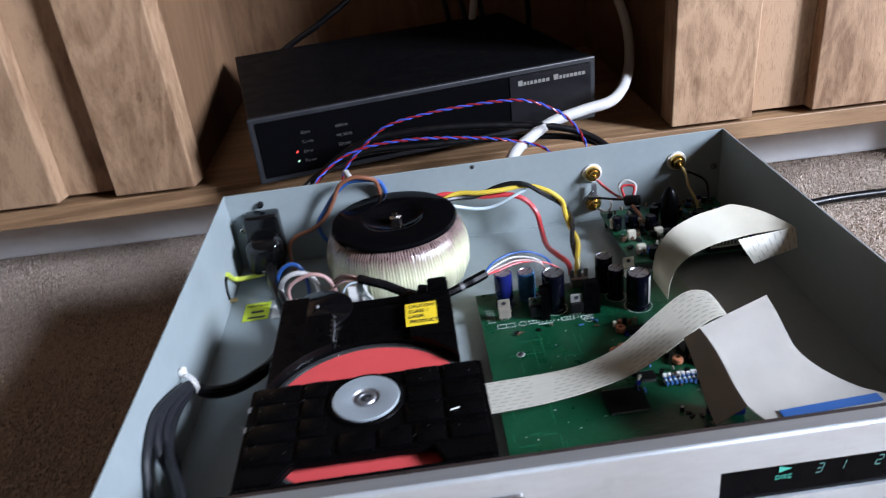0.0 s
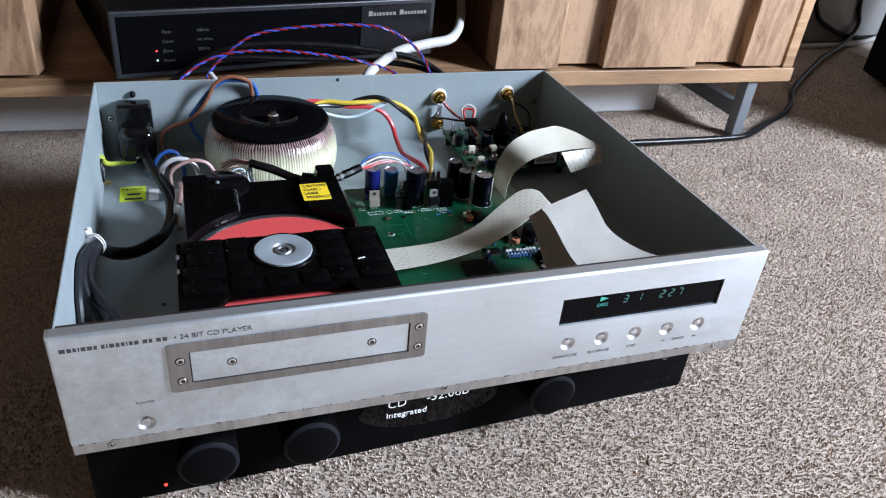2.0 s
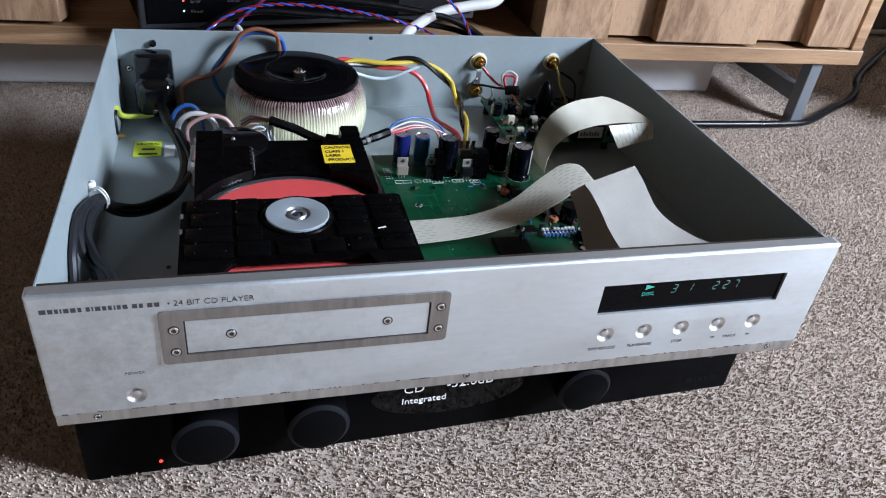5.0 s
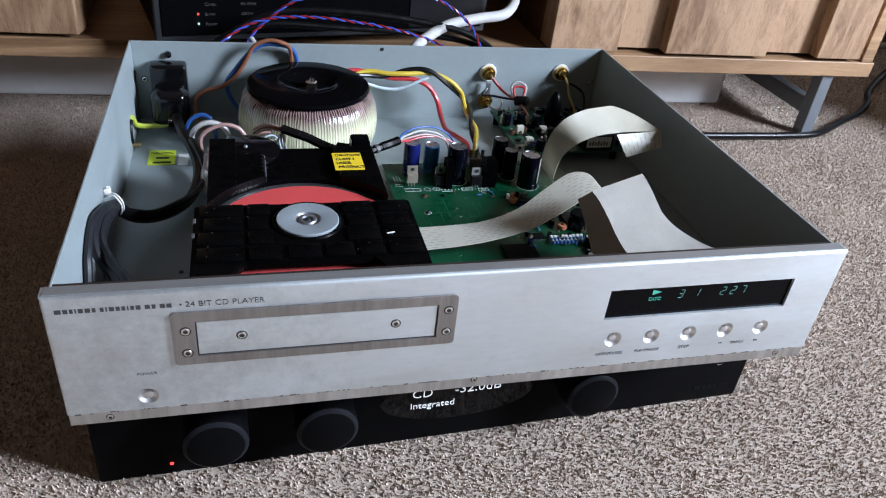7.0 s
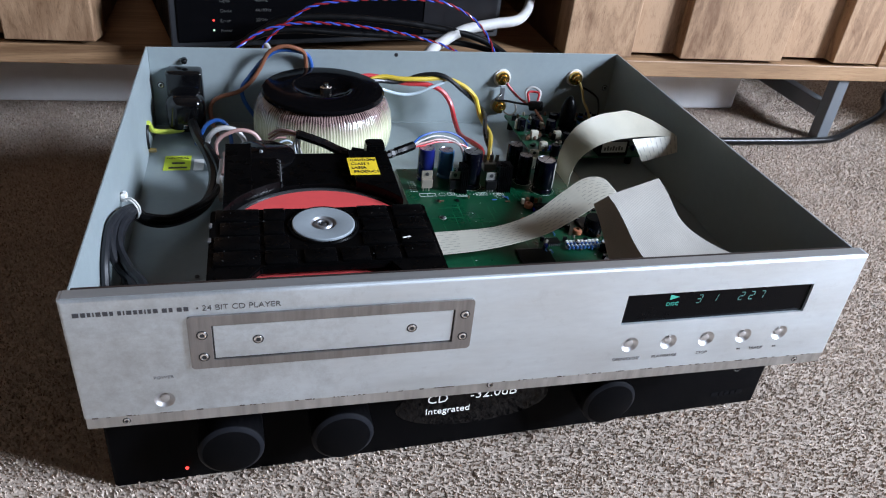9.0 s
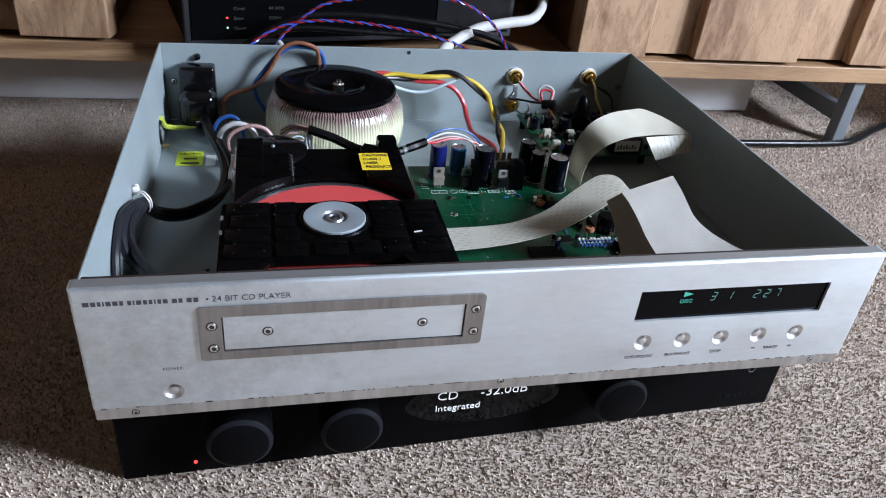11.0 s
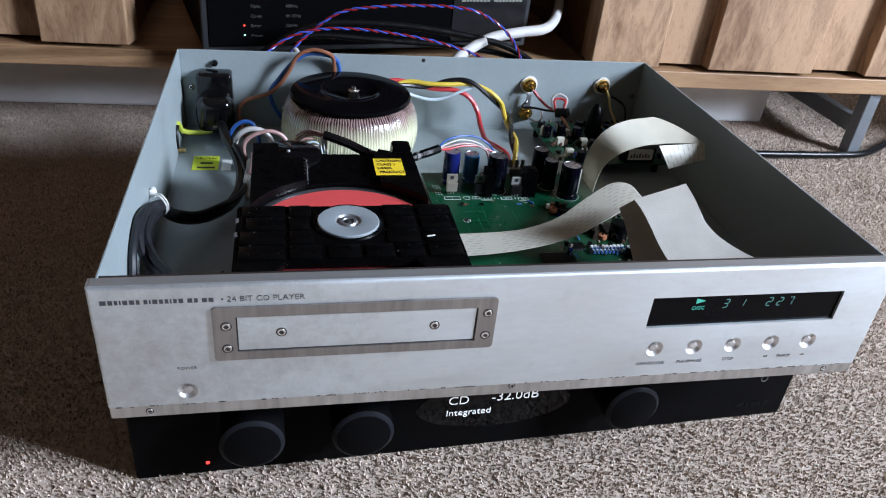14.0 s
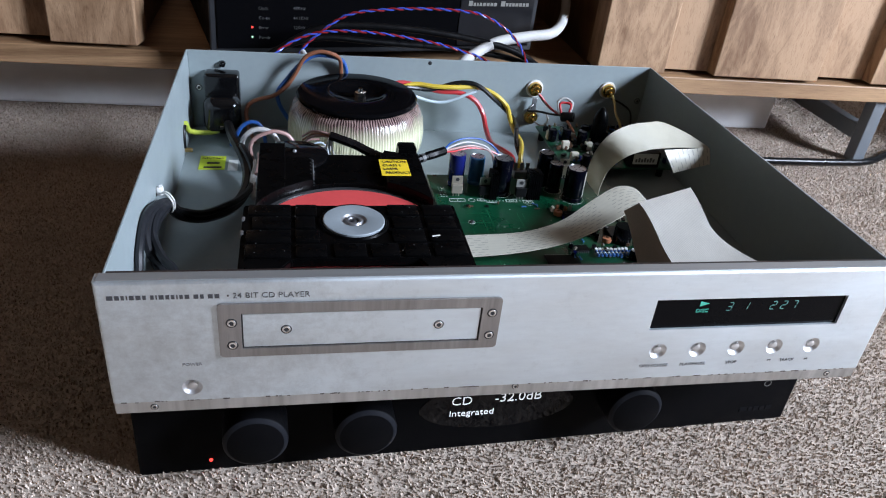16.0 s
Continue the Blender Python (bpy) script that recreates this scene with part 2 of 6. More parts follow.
def winding_material():
    """Transformer winding: clear yellow tape over copper; the copper shows where the tape thins at the shoulder."""
    m, n, l, b = nodes_of("winding_tape")
    tc = n.new("ShaderNodeTexCoord")
    sp = n.new("ShaderNodeSeparateXYZ")
    l.new(tc.outputs["Object"], sp.inputs[0])
    nz = n.new("ShaderNodeTexNoise")
    nz.inputs["Scale"].default_value, nz.inputs["Detail"].default_value = 90, 6
    mp = n.new("ShaderNodeMapping")
    mp.inputs["Scale"].default_value = (1, 1, 0.12)
    l.new(tc.outputs["Object"], mp.inputs[0]), l.new(mp.outputs[0], nz.inputs[0])
    gr = n.new("ShaderNodeTexGradient")
    gr.gradient_type = "RADIAL"
    l.new(tc.outputs["Object"], gr.inputs[0])
    turns = n.new("ShaderNodeMath")
    turns.operation = "MULTIPLY_ADD"
    turns.inputs[1].default_value = 6.2832 * 150
    l.new(gr.outputs["Fac"], turns.inputs[0])
    far = n.new("ShaderNodeMath")
    far.operation = "MULTIPLY"
    far.inputs[1].default_value = 16.0
    l.new(nz.outputs[0], far.inputs[0]), l.new(far.outputs[0], turns.inputs[2])
    lines = n.new("ShaderNodeMath")
    lines.operation = "SINE"
    l.new(turns.outputs[0], lines.inputs[0])
    wires = n.new("ShaderNodeMath")
    wires.operation = "MULTIPLY_ADD"
    wires.inputs[1].default_value = 0.20
    l.new(lines.outputs[0], wires.inputs[0]), l.new(nz.outputs[0], wires.inputs[2])
    hi = n.new("ShaderNodeMath")
    hi.operation = "MULTIPLY_ADD"
    hi.inputs[1].default_value = 0.02
    l.new(nz.outputs[0], hi.inputs[0]), l.new(sp.outputs[2], hi.inputs[2])
    cr = n.new("ShaderNodeMapRange")
    cr.inputs[1].default_value, cr.inputs[2].default_value = 0.041, 0.057
    l.new(hi.outputs[0], cr.inputs[0])
    c1 = n.new("ShaderNodeValToRGB")
    c1.color_ramp.elements[0].position, c1.color_ramp.elements[0].color = 0.3, (0.55, 0.555, 0.35, 1)
    c1.color_ramp.elements[1].position, c1.color_ramp.elements[1].color = 0.68, (0.76, 0.755, 0.53, 1)
    l.new(wires.outputs[0], c1.inputs[0])
    c2 = n.new("ShaderNodeValToRGB")
    c2.color_ramp.elements[0].position, c2.color_ramp.elements[0].color = 0.35, (0.028, 0.014, 0.016, 1)
    c2.color_ramp.elements[1].position, c2.color_ramp.elements[1].color = 0.65, (0.30, 0.205, 0.185, 1)
    l.new(wires.outputs[0], c2.inputs[0])
    bp = n.new("ShaderNodeBump")
    bp.inputs["Strength"].default_value, bp.inputs["Distance"].default_value = 0.25, 0.0005
    l.new(lines.outputs[0], bp.inputs["Height"]), l.new(bp.outputs[0], b.inputs["Normal"])
    mx = n.new("ShaderNodeMix")
    mx.data_type = "RGBA"
    l.new(cr.outputs[0], mx.inputs[0]), l.new(c1.outputs[0], mx.inputs[6]), l.new(c2.outputs[0], mx.inputs[7])
    l.new(mx.outputs[2], b.inputs["Base Color"])
    b.inputs["Roughness"].default_value = 0.26
    b.inputs["Coat Weight"].default_value = 0.6
    return m


def face_metal():
    """Satin aluminium, finely brushed along x, with blotchy handling marks, a painted light falloff and thin scratches.
    """
    m = plain("satin_aluminium", (0.775, 0.84, 0.88), 0.48, 0.95, 0.05, 45, 0.15, 900, stretch=(0.25, 1, 1))
    n, l = m.node_tree.nodes, m.node_tree.links
    s = n["Principled BSDF"]
    clean = s.inputs["Base Color"].links[0].from_socket
    tc, nz, gap, wide = n.new("ShaderNodeTexCoord"), n.new("ShaderNodeTexNoise"), n.new("ShaderNodeVectorMath"), n.new("ShaderNodeMapRange")
    nz.inputs["Scale"].default_value, nz.inputs["Detail"].default_value, nz.inputs["Roughness"].default_value = 85, 9, 0.78
    # most handling marks lie round the name; their wide reach paints light falloff
    gap.operation = "DISTANCE"
    gap.inputs[1].default_value = (-0.186, 0.0, 0.133)
    wide.inputs[1].default_value, wide.inputs[2].default_value = 0.0, 0.14
    wide.inputs[3].default_value, wide.inputs[4].default_value = 0.64, 0.40
    l.new(tc.outputs["Object"], nz.inputs[0]), l.new(tc.outputs["Object"], gap.inputs[0]), l.new(gap.outputs["Value"], wide.inputs[0])
    both = n.new("ShaderNodeMath")
    both.operation = "MULTIPLY"
    l.new(nz.outputs[0], both.inputs[0]), l.new(wide.outputs[0], both.inputs[1])
    dirt_falloff = n.new("ShaderNodeMapRange")
    dirt_falloff.inputs[1].default_value, dirt_falloff.inputs[2].default_value = 0.22, 0.40
    dirt_falloff.inputs[3].default_value, dirt_falloff.inputs[4].default_value = 0.0, 0.5
    l.new(both.outputs[0], dirt_falloff.inputs[0])
    mix = n.new("ShaderNodeMix")
    mix.data_type = "RGBA"
    mix.inputs[7].default_value = (0.38, 0.395, 0.395, 1)
    l.new(dirt_falloff.outputs[0], mix.inputs[0]), l.new(clean, mix.inputs[6])
    l.new(mix.outputs[2], s.inputs["Base Color"])
    return m


ALU = face_metal()
TOP_EDGE = plain("shaded_brushed_top_edge", (0.40, 0.41, 0.41), 0.5, 0.8, 0.08, 40, 0.3, 600, stretch=(0.05, 1, 1))
BUTTON = plain("satin_steel_button", (0.74, 0.75, 0.76), 0.40, 1.0, 0.05, 80)
DISPLAY = plain("black_display_filter", (0.0025, 0.0025, 0.003), 0.10, 0.0, 0.1, 90, spec=0.05)
ALU_EDGE = plain("milled_aluminium_edge", (0.62, 0.615, 0.60), 0.34, 0.9, 0.26, 30, 0.4, 500, stretch=(1, 1, 0.05))
TRIM = plain("brushed_tray_trim", (0.31, 0.292, 0.28), 0.34, 0.85, 0.24, 60, 0.3, 700, stretch=(1, 1, 0.06))
STEEL = plain("polished_steel", (0.75, 0.75, 0.74), 0.18, 1.0, 0.05, 80)
ZINC = plain("zinc_disc", (0.30, 0.345, 0.375), 0.6, 0.35, 0.05, 60, 0.1, 900)
PAINT = plain("blue_grey_chassis_paint", (0.258, 0.302, 0.310), 0.42, 0.05, 0.05, 25, 0.12, 1500)
BLACK = plain("black_plastic", (0.0016, 0.0016, 0.0018), 0.30, 0.0, 0.2, 120, 0.15, 260, spec=0.07)
BLACK_SATIN = plain("black_satin_plastic", (0.0035, 0.0035, 0.004), 0.42, 0.0, 0.2, 90, 0.2, 1200, spec=0.22)
BLACK_GLOSS = plain("black_gloss_window", (0.003, 0.003, 0.0035), 0.08, 0.0, 0.1, 90, spec=0.28)
BOOT = plain("black_moulded_rubber", (0.003, 0.003, 0.0035), 0.12, 0.0, 0.1, 90, spec=0.5)
BLACK_METAL = plain("black_anodised_metal", (0.0035, 0.0035, 0.004), 0.40, 0.0, 0.15, 60, 0.2, 1500, spec=0.03)
BLACK_CASE = plain("black_powder_coat", (0.0025, 0.0027, 0.0033), 0.52, 0.0, 0.15, 50, 0.5, 1600, spec=0.09)
RUBBER = plain("black_cable_sheath", (0.004, 0.004, 0.0045), 0.34, 0.0, 0.15, 120, 0.15, 300, spec=0.28)
LEAD = plain("charcoal_lead_insulation", (0.012, 0.013, 0.016), 0.5, 0.0, 0.15, 120, spec=0.3)
PCB = plain("green_circuit_board", (0.003, 0.052, 0.022), 0.32, 0.0, 0.22, 45, 0.2, 300)
PCB_DARK = plain("dark_green_circuit_board", (0.010, 0.078, 0.036), 0.4, 0.0, 0.25, 60)
GOLD = plain("gold_plate", (0.80, 0.52, 0.16), 0.22, 1.0, 0.06, 90)
BRASS = plain("brass", (0.55, 0.40, 0.18), 0.35, 1.0, 0.1, 90)
RED_LABEL = plain("red_disc_print", (0.62, 0.075, 0.075), 0.45, 0.0, 0.05, 40)
MIRROR = plain("silver_disc_rim", (0.55, 0.55, 0.56), 0.15, 0.9, 0.05, 40)
YELLOW_LABEL = plain("yellow_label", (0.85, 0.62, 0.03), 0.45, 0.0, 0.05, 60)
LIME_LABEL = plain("lime_label", (0.60, 0.72, 0.04), 0.45, 0.0, 0.05, 60)
WHITE_LABEL = plain("white_label", (0.70, 0.70, 0.68), 0.5, 0.0, 0.05, 60)
INK = plain("black_ink", (0.02, 0.02, 0.022), 0.5)
LETTER_INK = plain("charcoal_ink", (0.045, 0.045, 0.05), 0.5)
GREY_INK = plain("grey_ink", (0.10, 0.10, 0.11), 0.5)
PALE_INK = plain("worn_grey_ink", (0.11, 0.11, 0.12), 0.5)
SILVER_INK = plain("silver_ink", (0.36, 0.35, 0.32), 0.4, 0.3)
NAME_INK = plain("pale_grey_ink", (0.18, 0.175, 0.16), 0.5)
FAINT_INK = plain("faint_grey_ink", (0.075, 0.075, 0.075), 0.5)
DIM_INK = plain("dim_grey_ink", (0.13, 0.13, 0.13), 0.5)
SILK = plain("white_silkscreen", (0.62, 0.66, 0.62), 0.6)
BROWN_BLACK = plain("brown_black_paint", (0.020, 0.012, 0.010), 0.6, 0.0, 0.5, 90)
CHIP = plain("chipped_edge", (0.16, 0.15, 0.14), 0.5, 0.4, 0.6, 200)
SLEEVE = plain("glossy_black_sleeve", (0.004, 0.004, 0.005), 0.24, 0.0, 0.1, 90, 0.3, 250, spec=0.6)
RIM = plain("dull_rim", (0.12, 0.12, 0.125), 0.35, 0.8)
LID = plain("bright_can_top", (0.40, 0.405, 0.42), 0.38, 0.9)
PLATE = plain("black_plate_gloss", (0.0025, 0.0025, 0.003), 0.12, 0.0, 0.1, 90, spec=0.05)
KNOT = plain("dark_knot", (0.035, 0.016, 0.009), 0.6)
TAN = plain("tan_regulator", (0.26, 0.235, 0.19), 0.5, 0.3)
TIN = plain("tinned_terminal", (0.30, 0.30, 0.28), 0.45, 0.5)
CREAM = plain("cream_component", (0.62, 0.60, 0.50), 0.45)
WHITE_PLASTIC = plain("white_plastic", (0.72, 0.71, 0.68), 0.4)
CAP_BLUE = plain("royal_blue_sleeve", (0.008, 0.012, 0.095), 0.25, coat=0.25, spec=0.3)
CAP_SKY = plain("sky_blue_sleeve", (0.035, 0.13, 0.27), 0.25, coat=0.25, spec=0.3)
CAP_BLACK = plain("black_sleeve", (0.0016, 0.0018, 0.0045), 0.2, coat=0.22, spec=0.12)
CAN_TOP = plain("aluminium_can_top", (0.34, 0.35, 0.37), 0.42, 0.85)
RES_BLUE = plain("blue_resistor", (0.05, 0.15, 0.40), 0.35)
UMBER = plain("umber_component", (0.085, 0.045, 0.025), 0.4)
ORANGE = plain("copper_coil", (0.42, 0.16, 0.08), 0.4)
W_RED = plain("red_wire", (0.48, 0.04, 0.045), 0.35)
W_YEL = plain("yellow_wire", (0.58, 0.42, 0.045), 0.38)
W_BLK = plain("black_wire", (0.006, 0.006, 0.007), 0.3)
W_BLU = plain("blue_wire", (0.022, 0.085, 0.30), 0.35)
W_BRN = plain("brown_wire", (0.22, 0.085, 0.045), 0.38)
W_GRY = plain("pale_blue_wire", (0.42, 0.50, 0.55), 0.4)
W_WHT = plain("white_wire", (0.42, 0.41, 0.40), 0.4)
W_PNK = plain("pink_brown_wire", (0.37, 0.225, 0.205), 0.4)
W_EAR = plain("yellow_green_wire", (0.46, 0.53, 0.07), 0.38)
W_GLD = plain("gold_brown_wire", (0.42, 0.30, 0.10), 0.35)
SHEATH_WHITE = plain("white_cable_sheath", (0.44, 0.435, 0.42), 0.6)
FFC_CREAM = ribbon_material("cream_flat_cable", (0.69, 0.67, 0.575), 8, True, clear=0.3)
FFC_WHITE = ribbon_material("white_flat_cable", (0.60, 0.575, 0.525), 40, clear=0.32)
FFC_IVORY = ribbon_material("ivory_flat_cable", (0.68, 0.65, 0.535), 40, clear=0.32)
FFC_BLUE = plain("blue_cable_stiffener", (0.013, 0.085, 0.29), 0.4)
WINDING = winding_material()
OAK = wood("pale_oak_board", (0.135, 0.070, 0.033), (0.37, 0.227, 0.120), grain=(0.8, 14, 14), knots=False)
BOUNCE_CUT = plain("charcoal_bounce_cut_paint", (0.046, 0.038, 0.032), 0.85, 0.0, 0.05, 6)
MANGO = wood("mango_wood", (0.160, 0.086, 0.044), (0.375, 0.238, 0.140), grain=(7.5, 7.5, 2.1), knots=False, curly=0.20)
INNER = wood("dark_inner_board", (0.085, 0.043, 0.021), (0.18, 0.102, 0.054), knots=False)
LEG_GREY = plain("grey_powder_coat", (0.15, 0.163, 0.176), 0.45, 0.2, 0.06, 60)
# this wall and SKIRT are white paint; their grey puts shade into the colour
WALL = plain("shaded_wall_paint", (0.165, 0.162, 0.158), 0.8, 0.0, 0.05, 6, 0.2, 120)
GLOSS_WHITE = plain("white_gloss_paint", (0.80, 0.80, 0.80), 0.35, 0.0, 0.06, 8, 0.15, 60)
SKIRT = plain("shaded_white_paint", (0.20, 0.197, 0.19), 0.4, 0.0, 0.06, 8, 0.15, 60)
# unseen walls and ceiling, added in brown to set the warm fill light
ROOM = plain("deep_brown_bounce_paint", (0.25, 0.162, 0.094), 0.85, 0.0, 0.05, 6)
CEIL = plain("ceiling_paint", (0.20, 0.15, 0.11), 0.9, 0.0, 0.04, 5)
BACKING = plain("carpet_backing", (0.42, 0.35, 0.29), 0.95, 0.0, 0.35, 120, 0.6, 300)
PILE = island_ramp("carpet_pile", [(0.0, (0.25, 0.186, 0.142)), (0.15, (0.36, 0.287, 0.232)), (0.5, (0.455, 0.378, 0.312)), (0.85, (0.525, 0.442, 0.372)), (1.0, (0.58, 0.495, 0.424))], 0.95, 9.0)
DIM_GLOW = plain("dim_display_segment", (0.14, 0.34, 0.30), 0.5, emit=0.06)
GREEN_GLOW = plain("green_display_segment", (0.07, 0.44, 0.33), 0.5, emit=0.09)
WHITE_GLOW = plain("white_display_text", (0.9, 0.92, 0.95), 0.5, emit=0.6)
RED_GLOW = plain("red_lamp", (1.0, 0.05, 0.04), 0.4, emit=3.0)
GREEN_LAMP = plain("pale_green_lamp", (0.55, 0.95, 0.60), 0.4, emit=1.2)


# ---- shapes ----
FRAME = Matrix.Identity(4)
WORLDS = {}


def thing(name, base, label, category, group="", kind=""):
    """A thing's Empty at its base; its parts are built in FRAME's coordinates."""
    ob = new(name)
    ob.empty_display_size = 0.02
    WORLDS[ob.name] = FRAME @ Matrix.Translation(base)
    ob.matrix_basis = WORLDS[ob.name]
    return tagged(ob, label, category, group, kind)


def link(name, me, parent, at=None, label=""):
    """One mesh object under a thing or a part, at a place in FRAME's coordinates."""
    ob = new(name, me)
    place = at if at is not None else Matrix.Identity(4)
    w = FRAME @ place
    WORLDS[ob.name] = w
    if parent is not None:
        ob.parent = parent
        ob.matrix_parent_inverse = WORLDS[parent.name].inverted() @ FRAME
        ob.matrix_basis = place
    else:
        ob.matrix_basis = w
    if label:
        ob["label"] = label
    return ob


def mesh_of(name, bm, mat, smooth=False):
    me = bpy.data.meshes.new(name)
    bmesh.ops.recalc_face_normals(bm, faces=bm.faces)
    bm.to_mesh(me)
    bm.free()
    for m in mat if isinstance(mat, (list, tuple)) else (mat,):
        me.materials.append(m)
    if smooth:
        me.polygons.foreach_set("use_smooth", [True] * len(me.polygons))
        me.set_sharp_from_angle(angle=radians(38))
    return me


def part(name, bm, mat, parent, label="", at=None, smooth=False):
    return link(name, mesh_of(name, bm, mat, smooth), parent, at, label)


def single(name, bm, mat, label, category, group="", kind="", at=None, smooth=False):
    return tagged(part(name, bm, mat, None, label, at, smooth), label, category, group, kind)


def box(x0, x1, y0, y1, z0, z1, bev=0.0, seg=2, bm=None):
    b = bmesh.new()
    bmesh.ops.create_cube(b, size=1)
    bmesh.ops.scale(b, vec=(x1 - x0, y1 - y0, z1 - z0), verts=b.verts)
    bmesh.ops.translate(b, vec=((x0 + x1) / 2, (y0 + y1) / 2, (z0 + z1) / 2), verts=b.verts)
    if bev:
        bmesh.ops.bevel(b, geom=b.edges[:], offset=bev, segments=seg, affect="EDGES", profile=0.5)
    return merge(bm, b)


def merge(bm, b, m=None):
    """Adds b, moved by m, to bm."""
    if m is not None:
        bmesh.ops.transform(b, matrix=m, verts=b.verts)
    if bm is None:
        return b
    me = bpy.data.meshes.new("tmp")
    b.to_mesh(me)
    b.free()
    bm.from_mesh(me)
    bpy.data.meshes.remove(me)
    return bm


def lathe(profile, n=32, m=None, bm=None, wobble=None):
    """A body of revolution about z from (radius, height) pairs; closed on the axis where the radius is 0."""
    b = bmesh.new()
    rings = []
    for r, z in profile:
        if r <= 1e-6:
            rings.append([b.verts.new((0, 0, z))])
        else:
            ring = []
            for k in range(n):
                a = 2 * math.pi * k / n
                q = r * (wobble(k, z) if wobble else 1)
                ring.append(b.verts.new((q * math.cos(a), q * math.sin(a), z)))
            rings.append(ring)
    for p, q in zip(rings, rings[1:]):
        for k in range(n):
            j = (k + 1) % n
            if len(p) == 1 and len(q) > 1:
                b.faces.new((p[0], q[k], q[j]))
            elif len(q) == 1 and len(p) > 1:
                b.faces.new((p[k], p[j], q[0]))
            elif len(p) > 1:
                b.faces.new((p[k], p[j], q[j], q[k]))
    return merge(bm, b, m)


def smooth_path(pts, sub=6):
    """Catmull-Rom through the points."""
    p = [Vector(v) for v in pts]
    p = [2 * p[0] - p[1]] + p + [2 * p[-1] - p[-2]]
    out = []
    for a, b, c, d in zip(p, p[1:], p[2:], p[3:]):
        for k in range(sub):
            t = k / sub
            out.append(0.5 * ((2 * b) + (c - a) * t + (2 * a - 5 * b + 4 * c - d) * t * t + (3 * b - a - 3 * c + d) * t ** 3))
    out.append(p[-2])
    return out


def tube(pts, r, n=8, sub=6, bm=None, raw=False):
    """A round wire along a smoothed path."""
    path = pts if raw else smooth_path(pts, sub)
    b = bmesh.new()
    up = Vector((0.13, 0.21, 0.97)).normalized()
    rings, side = [], None
    for k, c in enumerate(path):
        d = (path[min(k + 1, len(path) - 1)] - path[max(k - 1, 0)]).normalized()
        if side is None:
            side = d.cross(up)
            if side.length < 0.1:
                side = d.cross(Vector((1, 0, 0)))
        side = (side - d * side.dot(d)).normalized()
        other = d.cross(side)
        rings.append([b.verts.new(c + r * (math.cos(2 * math.pi * j / n) * side + math.sin(2 * math.pi * j / n) * other)) for j in range(n)])
    for p, q in zip(rings, rings[1:]):
        for j in range(n):
            b.faces.new((p[j], p[(j + 1) % n], q[(j + 1) % n], q[j]))
    b.faces.new(rings[0][::-1]), b.faces.new(rings[-1])
    return merge(bm, b)


def twisted(pts, r, pitch, phase, sub=10, n=6):
    """One strand of a twisted pair along a smoothed path."""
    path = smooth_path(pts, sub)
    out, run, side = [], 0.0, None
    for k, c in enumerate(path):
        d = (path[min(k + 1, len(path) - 1)] - path[max(k - 1, 0)]).normalized()
        side = d.cross(Vector((0, 1, 0.3))) if side is None else side
        side = (side - d * side.dot(d)).normalized()
        other = d.cross(side)
        if k:
            run += (c - path[k - 1]).length
        a = 2 * math.pi * run / pitch + phase
        out.append(c + r * (math.cos(a) * side + math.sin(a) * other))
    return tube(out, r, n, raw=True)


def ribbon(left, right, thick, across=10, sub=8):
    """A flat cable between two smoothed rails; u runs across it, v along it."""
    a, c = smooth_path(left, sub), smooth_path(right, sub)
    b = bmesh.new()
    uv = b.loops.layers.uv.new("UVMap")
    top, low, vs, run = [], [], [], 0.0
    for k, (p, q) in enumerate(zip(a, c)):
        k0, k1 = max(k - 1, 0), min(k + 1, len(a) - 1)
        d = ((a[k1] + c[k1]) - (a[k0] + c[k0])).normalized()
        nrm = (q - p).cross(d).normalized() * thick / 2
        if k:
            run += ((p + q) / 2 - (a[k - 1] + c[k - 1]) / 2).length
        vs.append(run / 0.1)
        top.append([b.verts.new(p.lerp(q, j / across) + nrm) for j in range(across + 1)])
        low.append([b.verts.new(p.lerp(q, j / across) - nrm) for j in range(across + 1)])
    def face(vv, us):
        f = b.faces.new(vv)
        for lp, w in zip(f.loops, us):
            lp[uv].uv = w
    for k in range(len(a) - 1):
        for j in range(across):
            us = ((j / across, vs[k]), ((j + 1) / across, vs[k]), ((j + 1) / across, vs[k + 1]), (j / across, vs[k + 1]))
            face((top[k][j], top[k][j + 1], top[k + 1][j + 1], top[k + 1][j]), us)
            face((low[k][j], low[k][j + 1], low[k + 1][j + 1], low[k + 1][j])[::-1], us[::-1])
        for j in (0, across):
            face((top[k][j], top[k + 1][j], low[k + 1][j], low[k][j]), ((0, 0),) * 4)
    for k in (0, len(a) - 1):
        for j in range(across):
            face((top[k][j], top[k][j + 1], low[k][j + 1], low[k][j]), ((0, 0),) * 4)
    return b


def words(name, text, size, at, mat, parent, thick=0.0002, align="LEFT", label="", stretch=1.0):
    """Lettering as a thin mesh: it reads along its own x, its face to its own z."""
    cu = bpy.data.curves.new("lettering", "FONT")
    cu.body, cu.size, cu.extrude, cu.align_x, cu.resolution_u = text, size, thick, align, 3
    cu.offset = -0.014 * size
    tmp = bpy.data.objects.new("lettering", cu)
    me = bpy.data.meshes.new_from_object(tmp)
    bpy.data.objects.remove(tmp)
    me.materials.clear()
    me.materials.append(mat)
    me.name = name
    me.transform(Matrix.Diagonal((stretch, 1, 1, 1)))
    return link(name, me, parent, at, label)


def upright(x, y, z):
    """The pose of lettering on a front that faces -y."""
    return pose(x, y, z, 90, 0, 0)


